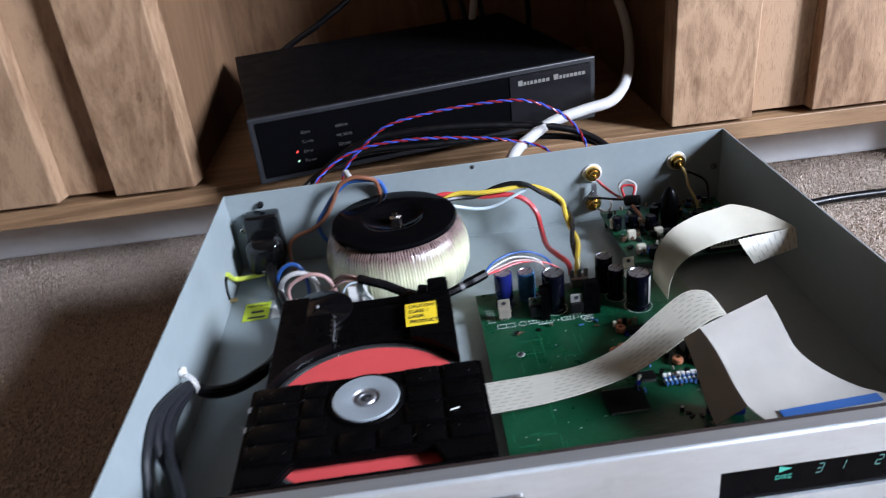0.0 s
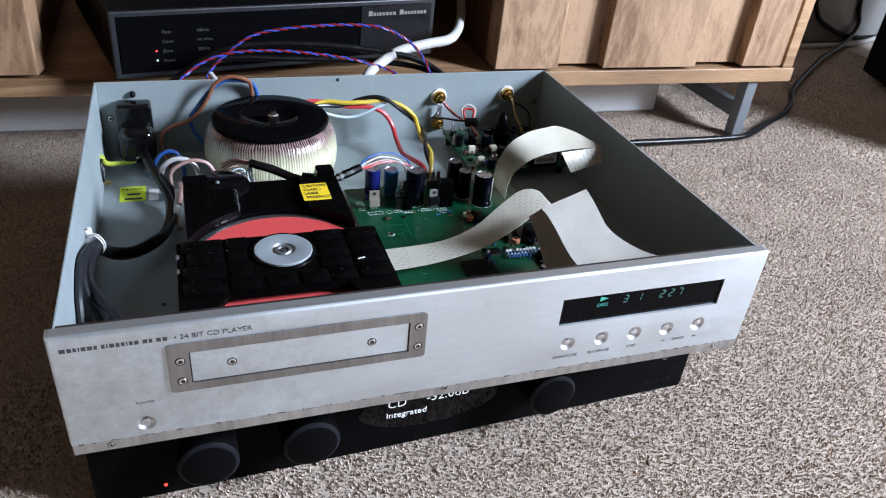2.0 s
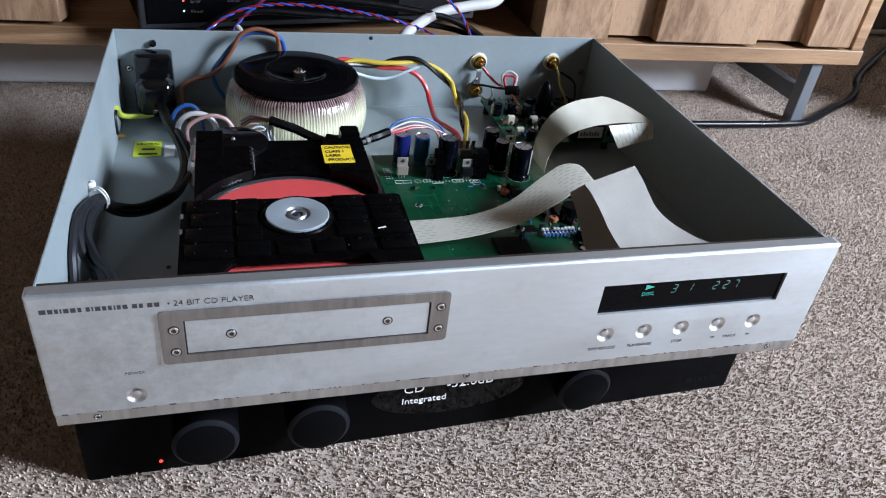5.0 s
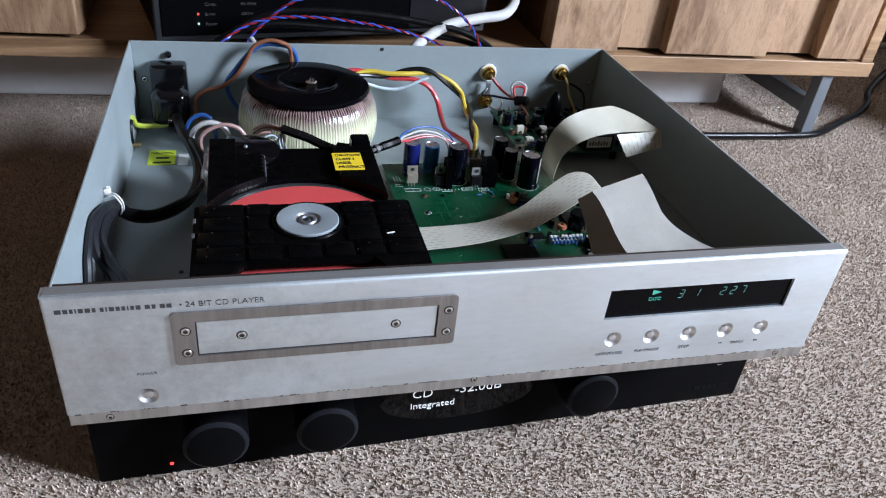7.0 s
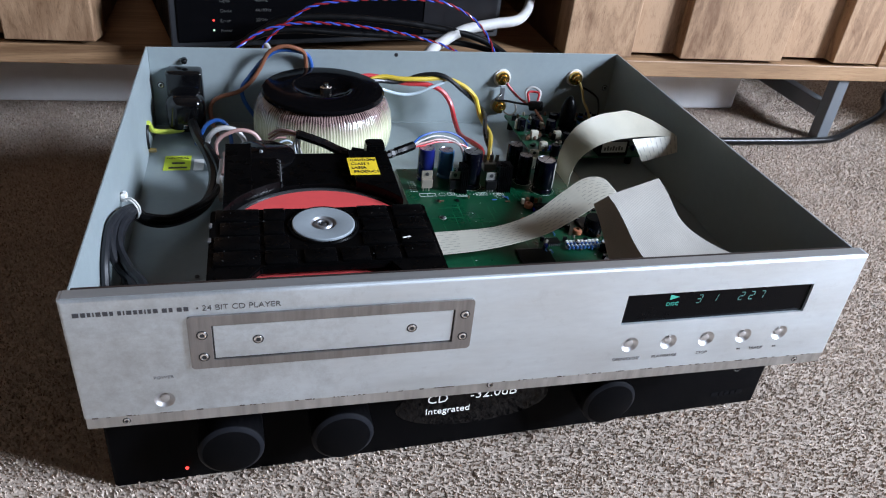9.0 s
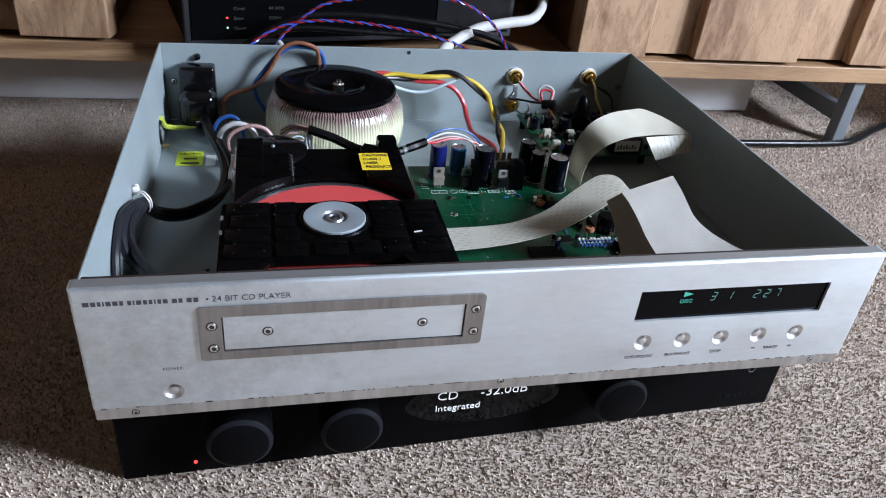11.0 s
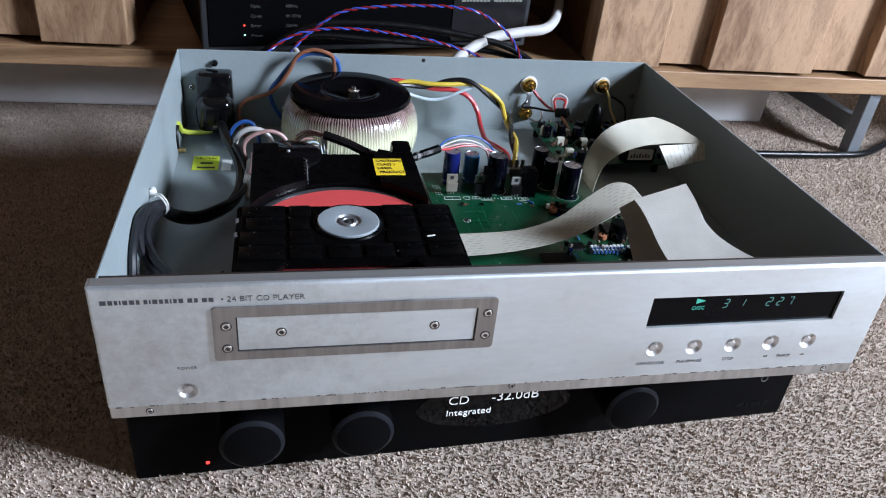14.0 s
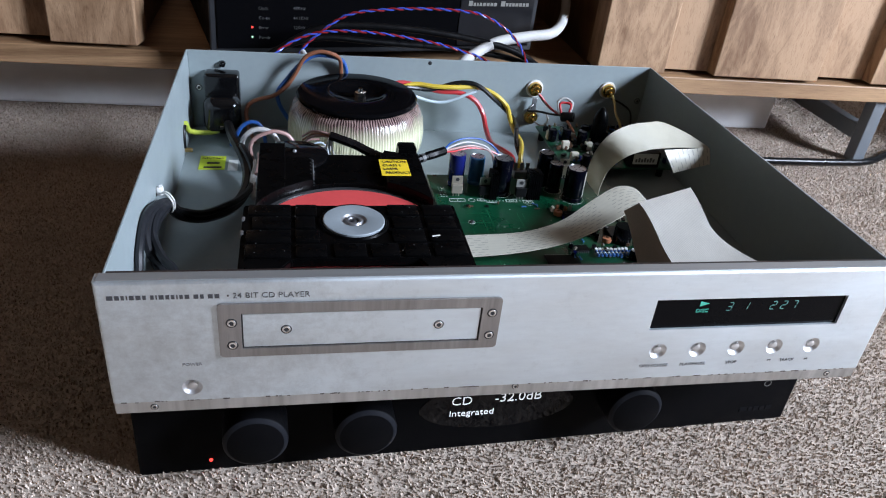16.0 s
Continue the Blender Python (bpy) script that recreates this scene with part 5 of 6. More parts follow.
def mechanism(p):
    """Disc drive: black deck, clamp bridge with ribs, gear and clamp hub."""
    m = part("disc_mechanism", box(-0.1475, -0.0405, 0.034, 0.196, 0.096, 0.1335, bev=0.001), BLACK, p, "black plastic disc mechanism")
    part("deck_left", cut_block(-0.1505, -0.1330, 0.100, 0.198, 0.1335, 0.1470), BLACK, m)
    part("deck_shoulder", cut_block(-0.1329, -0.1150, 0.100, 0.1745, 0.1335, 0.1470), BLACK, m)
    part("deck_back", box(-0.1505, -0.0400, 0.1900, 0.1985, 0.1200, 0.1380), BLACK, m)
    part("deck_middle", cut_block(-0.1149, -0.0660, 0.138, 0.182, 0.1335, 0.1425), BLACK, m)
    part("deck_right", cut_block(-0.0658, -0.0385, 0.100, 0.184, 0.1335, 0.1468), BLACK, m)
    tw = bmesh.new()
    bmesh.ops.create_cube(tw, size=1)
    for v in tw.verts:
        s = 0.78 if v.co.z > 0 else 1.0
        v.co = Vector((-0.0460 + v.co.x * 0.0165 * s, 0.1900 + v.co.y * 0.012, 0.1385 + v.co.z * 0.024))
    bmesh.ops.bevel(tw, geom=tw.edges[:], offset=0.0008, segments=2, affect="EDGES")
    part("tower", tw, BLACK, m)
    gear = part("gear", lathe([(0, 0.0012), (0.0035, 0.0010), (0.0060, 0.0004), (0.0224, -0.0010), (0.0232, -0.0014), (0.0232, -0.0030), (0, -0.0030)], 64), BLACK_GLOSS, m, "glossy black gear wheel", pose(-0.1262, 0.1840, 0.1464), smooth=True)
    # metal tip added to paint the point highlight on the gear's dome
    part("gear_glint", lathe([(0, 0.0026), (0.0010, 0.0024), (0.0014, 0.0016), (0.0014, 0.0006)], 14), CAN_TOP, gear, "metal tip standing in for the highlight at the gear's centre", pose(-0.1262, 0.1830, 0.1464), smooth=True)
    # pale strips stand in for the highlights along the comb's slanted edges
    for k in range(5):
        part("tooth_glint", box(-0.0017, 0.0017, -0.00025, 0.00025, 0, 0.0042), CAN_TOP, m, "pale strip painted as the highlight on a comb edge", pose(-0.1150, 0.1485 + 0.0056 * k, 0.1430, 0, 0, -48))
    # tray below the disc
    part("tray", lathe([(0.0612, 0.1362), (0.0618, 0.1362), (0.0618, 0.1345), (0, 0.1345)], 72), BLACK, m, at=pose(-0.0925, 0.0815, 0), smooth=True)
    for r in (0.0607, 0.0618):
        part("tray_edge", lathe([(r - 0.00012, 0.1385), (r - 0.00012, 0.1398), (r + 0.00012, 0.1398), (r + 0.00012, 0.1385)], 96), RIM, m, "thin metal rim round the disc", pose(-0.0925, 0.0815, 0), smooth=True)
    br = part("clamp_bridge", bridge_shape(), BLACK, m, "ribbed black clamp bridge")
    part("front_bar", box(-0.1570, -0.0272, 0.0185, 0.0270, 0.1335, 0.1495, bev=0.0008), BLACK, m)
    # low pads in rows, parted by wide grooves, leave room for the hub
    for y0, y1, cols in ((0.0890, 0.1015, ((-0.1540, -0.1292), (-0.1266, -0.1140), (-0.0705, -0.0518), (-0.0490, -0.0295))),
                         (0.0735, 0.0868, ((-0.1512, -0.1292), (-0.1266, -0.1152), (-0.0692, -0.0518), (-0.0490, -0.0310))),
                         (0.0580, 0.0713, ((-0.1540, -0.1292), (-0.1266, -0.1130), (-0.0712, -0.0518), (-0.0490, -0.0295))),
                         (0.0425, 0.0558, ((-0.1540, -0.1292), (-0.1266, -0.1096), (-0.1056, -0.0876), (-0.0850, -0.0690), (-0.0664, -0.0518), (-0.0490, -0.0295)))):
        for x0, x1 in cols:
            part("pad", box(x0, x1, y0, y1, 0.1478, 0.1496, bev=0.0007, seg=2), BLACK, br, "low raised pad of the bridge", smooth=True)
    part("hub_seat", lathe([(0, 0.1487), (0.0190, 0.1487), (0.0197, 0.1494), (0.0205, 0.1494), (0.0211, 0.1482)], 56), BLACK, br, at=pose(-0.0923, 0.0815, 0), smooth=True)
    h = part("clamp_hub", lathe([(0.0076, 0.1500), (0.0081, 0.1502), (0.0179, 0.1502), (0.0184, 0.1498), (0.0184, 0.1487), (0.0076, 0.1487)], 64), ZINC, br, "dull zinc clamp disc", pose(-0.0923, 0.0815, 0), smooth=True)
    part("hub_ring", lathe([(0, 0.14885), (0.0030, 0.14885), (0.0034, 0.1500), (0.0048, 0.1500), (0.0056, 0.1489), (0.0066, 0.1489), (0.0076, 0.1500)], 40), CAN_TOP, h, "dull steel centre ring", pose(-0.0923, 0.0815, 0), smooth=True)
    part("hub_centre", lathe([(0, 0.1499), (0.0015, 0.1497), (0.0021, 0.1491), (0.0031, 0.1490)], 20), INK, h, at=pose(-0.0923, 0.0815, 0), smooth=True)
    lab = part("warning_label", box(-0.0684, -0.0484, 0.1470, 0.1718, 0.1468, 0.1473), YELLOW_LABEL, m, "yellow laser warning label")
    for k, s in enumerate(("CAUTION!", "CLASS 1", "LASER", "PRODUCT")):
        words("label_lettering", s, 0.0049, pose(-0.0666 + (0.0010 if k == 3 else 0), 0.1664 - 0.0058 * k, 0.1474), INK, lab, stretch=0.76)
    for y in (0.0700, 0.0860):
        part("spring_clip", box(-0.1574, -0.1556, y - 0.0022, y + 0.0022, 0.1450, 0.1487, bev=0.0003), CAN_TOP, br, "small bright metal clip")
    rng = random.Random(5)
    for k in range(26):
        x, y = rng.uniform(-0.150, -0.033), rng.uniform(0.044, 0.1)
        if abs(x + 0.092) > 0.022:
            part("dust_fleck", box(x, x + rng.uniform(0.0003, 0.0008), y, y + rng.uniform(0.0002, 0.0004), 0.1494, 0.1498), CAN_TOP, br)
    part("paint_chip", box(-0.0015, 0.0035, -0.0005, 0.0007, 0, 0.0003), WHITE_LABEL, br, at=pose(-0.0465, 0.0625, 0.1495, 0, 0, 14))


def capacitor_mesh(r, h, mat, stripe=None, lid=None):
    """A can with a sleeve, a scored bright top and a printed stripe down one side."""
    n = 32
    b = lathe([(0, h - 0.0006), (r * 0.8, h - 0.0006), (r * 0.86, h), (r * 0.97, h - 0.0004), (r, h - 0.0014), (r, h * 0.16), (r * 0.93, h * 0.13), (r, h * 0.10), (r, 0), (0, 0)], n)
    for f in b.faces:
        c = f.calc_center_median()
        turn = math.degrees(math.atan2(c.y, c.x)) % 360
        if c.z > h - 0.0008 and math.hypot(c.x, c.y) < r * 0.85:
            f.material_index = 3 if turn % 90 < 360 / n else 1
        elif 268 < turn < 312 and h * 0.17 < c.z < h - 0.0012:
            f.material_index = 2
        else:
            f.material_index = 0
    return mesh_of("capacitor", b, (mat, lid or LID, stripe or mat, INK), True)


SMALL = []


def scatter(bd, rng, x, y, z, size):
    """One small board part, picked from a few kinds that share their meshes."""
    if not SMALL:
        body = lathe([(0, -0.0032), (0.0007, -0.0032), (0.0011, -0.0025), (0.0009, -0.0015), (0.0009, 0.0015), (0.0011, 0.0025), (0.0007, 0.0032), (0, 0.0032)], 8, pose(0, 0, 0.0016, 90, 0, 0))
        SMALL.extend(("resistor", mesh_of("resistor", body.copy(), m)) for m in (UMBER, RES_BLUE))
        body.free()
        disc = lathe([(0, -0.0009), (0.0017, -0.0009), (0.0023, 0), (0.0017, 0.0009), (0, 0.0009)], 10, pose(0, 0, 0.0034, 90, 0, 0))
        SMALL.extend(("ceramic_capacitor", mesh_of("ceramic_capacitor", disc.copy(), m)) for m in (UMBER, TAN))
        disc.free()
        SMALL.append(("transistor", mesh_of("transistor", prism([(0.0023 * math.cos(q), 0.0023 * math.sin(q)) for q in [math.pi * k / 6 for k in range(7)]], 0.0012, 0.0062), BLACK_SATIN)))
        SMALL.append(("chip", mesh_of("chip", box(-0.0026, 0.0026, -0.0018, 0.0018, 0, 0.0017, bev=0.0002, seg=1), BLACK_SATIN)))
        SMALL.append(("chip_resistor", mesh_of("chip_resistor", box(-0.0013, 0.0013, -0.0007, 0.0007, 0, 0.0007, bev=0.0001, seg=1), CAN_TOP)))
        SMALL.append(("film_capacitor", mesh_of("film_capacitor", box(-0.0020, 0.0020, -0.0011, 0.0011, 0, 0.0046, bev=0.0004, seg=1), CAP_BLUE)))
        SMALL.append(("capacitor", capacitor_mesh(0.0021, 0.0052, CAP_BLACK)))
        SMALL.append(("solder_joint", mesh_of("solder_joint", lathe([(0, 0.0006), (0.0004, 0.0005), (0.0008, 0)], 8), TIN)))
    name, me = rng.choice(SMALL)
    link(name, me, bd, pose(x, y, z, 0, 0, rng.choice((0, 90, 0, 90, 45))) @ Matrix.Diagonal((size, size, size, 1)))


def main_board(p):
    z = 0.1003
    bd = part("circuit_board", box(-0.0185, 0.1360, 0.0300, 0.2440, 0.0987, z, bev=0.0002), PCB, p, "green main circuit board")
    for x in (-0.012, 0.122):
        for y in (0.036, 0.238):
            part("standoff", lathe([(0, 0.0925), (0.003, 0.0925), (0.003, 0.0987), (0, 0.0987)], 12), BRASS, bd, at=pose(x, y, 0))
    for x, y, r, h, mat, stripe in ((0.0020, 0.2263, 0.0066, 0.0277, CAP_BLUE, None), (0.0195, 0.2307, 0.0064, 0.0237, CAP_SKY, None), (0.0362, 0.2127, 0.0080, 0.0307, CAP_BLACK, None),
                                    (0.0770, 0.2291, 0.0064, 0.0287, CAP_BLACK, None), (0.0825, 0.2170, 0.0060, 0.0247, CAP_BLACK, None), (0.0945, 0.2019, 0.0082, 0.0277, CAP_BLACK, SILVER_INK),
                                    (0.0270, 0.2165, 0.0034, 0.0125, CAP_BLACK, None), (0.0640, 0.2130, 0.0034, 0.0110, CAP_BLACK, None), (0.1105, 0.1105, 0.0032, 0.0075, CAP_BLACK, None), (0.1020, 0.0860, 0.0035, 0.009, CAP_BLUE, None)):
        link("capacitor", capacitor_mesh(r, h, mat, stripe), bd, pose(x, y, z, 0, 0, 40))
    # power regulators: tab with a hole, body and three legs
    def regulator(x, y, tab):
        b = box(-0.0050, 0.0050, 0.0000, 0.0013, 0.0120, 0.0200, bev=0.0004)
        hole = lathe([(0, 0.0002), (0.0017, 0.0002), (0.0017, -0.0002)], 16, pose(0, -0.0002, 0.0168, 90, 0, 0))
        for f in hole.faces:
            f.material_index = 1
        b = merge(b, hole)
        q = box(-0.0050, 0.0050, -0.0032, 0.0013, 0.0038, 0.0125, bev=0.0004)
        for f in q.faces:
            f.material_index = 2
        b = merge(b, q)
        for k in (-1, 0, 1):
            b = box(0.0026 * k - 0.0004, 0.0026 * k + 0.0004, -0.0006, 0.0000, 0, 0.004, bm=b)
        part("regulator", b, (tab if tab in (TAN, CREAM) else TIN, INK, tab), bd, "", pose(x, y, z) @ Matrix.Diagonal((0.86, 0.86, 0.86, 1)))
    regulator(-0.0010, 0.2065, TAN), regulator(0.0210, 0.2040, BLACK_SATIN), regulator(0.0500, 0.2010, BLACK_SATIN), regulator(0.0990, 0.2405, CREAM)
    # finned black heat sinks either side of the middle regulator
    for x0, x1 in ((0.0250, 0.0305), (0.0560, 0.0665)):
        n = int((x1 - x0) / 0.0016)
        step = (x1 - x0) / (2 * n + 1)
        pts = [(x1, 0.2110), (x0, 0.2110)]
        for k in range(n + 1):
            pts += [(x0 + 2 * k * step, 0.1990), (x0 + (2 * k + 1) * step, 0.1990)]
            if k < n:
                pts += [(x0 + (2 * k + 1) * step, 0.2040), (x0 + (2 * k + 2) * step, 0.2040)]
        b = prism(pts, z, z + 0.0225)
        part("heat_sink", b, BLACK, bd)
    part("terminal_block", box(0.0545, 0.0680, 0.2440 - 0.008, 0.2440, z, z + 0.0070, bev=0.0005), TIN, bd)
    for x in (0.0555, 0.0610, 0.0660):
        part("spade_terminal", box(x - 0.0016, x + 0.0016, 0.2388, 0.2397, z + 0.0070, z + 0.0140, bev=0.0003), TIN, bd)
    # chips and small parts near the front
    for x, y, w, d_, h in ((0.0570, 0.1050, 0.024, 0.020, 0.0016), (0.0830, 0.1700, 0.012, 0.005, 0.0050), (0.1080, 0.1450, 0.009, 0.016, 0.003), (0.0760, 0.1240, 0.010, 0.008, 0.0018)):
        ch = part("chip", box(x - w / 2, x + w / 2, y - d_ / 2, y + d_ / 2, z + 0.0006, z + h, bev=0.0003), BLACK_SATIN, bd)
        b = None
        n = int(w / 0.0016)
        for k in range(n):
            q = x - w / 2 + 0.0012 + k * (w - 0.0024) / max(n - 1, 1)
            for s in (-1, 1):
                b = box(q - 0.0003, q + 0.0003, y + s * d_ / 2 - 0.0012, y + s * d_ / 2 + 0.0012, z, z + 0.0011, bm=b)
        part("chip_legs", b, CAN_TOP, ch)
    part("connector", box(0.1125, 0.1190, 0.0800, 0.1060, z, z + 0.0075, bev=0.0005), CAP_BLUE, bd, "dark blue socket under the flat cable")
    for k in range(9):
        part("pin_block", box(0.0850 + 0.0029 * k, 0.0872 + 0.0029 * k, 0.1205, 0.1225, z, z + 0.0026, bev=0.0003), WHITE_LABEL, bd, "small white pin block")
    for k in range(10):
        x = 0.0848 + 0.0029 * k
        r_ = part("resistor", lathe([(0, -0.0034), (0.0008, -0.0034), (0.0011, -0.0026), (0.0009, -0.0016), (0.0009, 0.0016), (0.0011, 0.0026), (0.0008, 0.0034), (0, 0.0034)], 10), RES_BLUE, bd, at=pose(x, 0.1150, z + 0.0022, 90, 0, 0), smooth=True)
        part("resistor_band", lathe([(0.00095, -0.0008), (0.00098, -0.0008), (0.00098, 0.0008), (0.00095, 0.0008)], 10), SILK, r_, at=pose(x, 0.1150, z + 0.0022, 90, 0, 0))
    for x, y in ((0.0690, 0.1530), (0.0985, 0.1330), (0.0630, 0.1500), (0.0735, 0.1735)):
        part("coil", lathe([(0.0012, 0), (0.0032, 0.0003), (0.0036, 0.0018), (0.0032, 0.0036), (0.0012, 0.0040)], 18), ORANGE, bd, at=pose(x, y, z + 0.0008), smooth=True)
    for k, mat in enumerate((CREAM, W_BRN, BLACK_SATIN, W_BRN, TIN)):
        part("small_capacitor", box(0.0700 + 0.0036 * k, 0.0726 + 0.0036 * k, 0.1795, 0.1820, z, z + 0.0045 + 0.0008 * (k % 3), bev=0.0005), mat, bd)
    part("trimmer", lathe([(0, 0.0135), (0.0062, 0.0135), (0.0068, 0.0126), (0.0068, 0)], 28), BLACK_GLOSS, bd, at=pose(0.1110, 0.1345, z), smooth=True)
    part("mounting_screw", lathe([(0, 0.0012), (0.0014, 0.0012), (0.0018, 0.0003), (0.0021, 0.0001), (0.0021, 0)], 18), INK, bd, "dark screw in a white printed ring", pose(0.0032, 0.1640, z), smooth=True)
    part("printed_ring", lathe([(0.0024, 0.0001), (0.0024, 0.0002), (0.0028, 0.0002), (0.0028, 0.0001)], 28), SILK, bd, at=pose(0.0032, 0.1640, z))
    rng = random.Random(11)
    silk = None
    for k in range(95):
        scatter(bd, rng, rng.uniform(0.066, 0.126), rng.uniform(0.108, 0.175), z, 0.7)
    for k in range(30):
        scatter(bd, rng, rng.uniform(0.085, 0.126), rng.uniform(0.06, 0.108), z, 0.6)
    for k in range(9):
        scatter(bd, rng, rng.uniform(-0.008, 0.065), rng.uniform(0.182, 0.197), z, 0.6)
    def stroke(x0, x1, y0, y1):
        return box(x0, x1, y0, y1, z, z + 0.00014, bm=silk)
    for x0, x1, y0, y1 in ((-0.0075, 0.0050, 0.1968, 0.2012), (0.0150, 0.0205, 0.1975, 0.2010), (0.0380, 0.0470, 0.1960, 0.1998), (0.0520, 0.0600, 0.1940, 0.1985)):
        silk = stroke(x0, x1, y0, y0 + 0.0003)
        silk = stroke(x0, x1, y1, y1 + 0.0003)
        for x in (x0, (x0 + x1) / 2, x1):
            silk = stroke(x, x + 0.0003, y0, y1)
    for x, y, r in ((0.0105, 0.1990, 0.0024), (0.0565, 0.1935, 0.0030), (0.0770, 0.2291, 0.0076), (0.0825, 0.2170, 0.0072), (0.0945, 0.2019, 0.0095), (0.0362, 0.2127, 0.0092)):
        silk = lathe([(r, z + 0.0001), (r, z + 0.00016), (r + 0.0003, z + 0.00016), (r + 0.0003, z + 0.0001)], 28, pose(x, y, 0), silk)
    silk = stroke(0.0215, 0.0315, 0.1952, 0.1959)
    for k in range(14):
        silk = stroke(0.0215 + 0.0028 * k, 0.0221 + 0.0028 * k, 0.1972, 0.1985)
    for row in range(6):
        for k in range(3):
            x = -0.0135 + 0.0021 * k + rng.uniform(0, 0.0004)
            silk = stroke(x, x + rng.uniform(0.0008, 0.0016), 0.2050 + 0.0031 * row, 0.2056 + 0.0031 * row)
    for k in range(18):
        x, y = rng.uniform(-0.008, 0.06), rng.uniform(0.05, 0.19)
        silk = stroke(x, x + rng.uniform(0.0005, 0.0016), y, y + 0.0003)
    part("board_print", silk, SILK, bd, "white printed legend")["kind"] = "stuff"
    trace = None
    for k in range(34):
        x, y = rng.uniform(-0.015, 0.06), rng.uniform(0.05, 0.18)
        trace = box(x, x + rng.uniform(0.006, 0.03), y, y + 0.0008, z, z + 0.00006, bm=trace) if k % 2 else box(x, x + 0.0008, y, y + rng.uniform(0.006, 0.03), z, z + 0.00006, bm=trace)
    part("trace_pattern", trace, plain("solder_mask_over_copper", (0.008, 0.10, 0.042), 0.32), bd)["kind"] = "stuff"


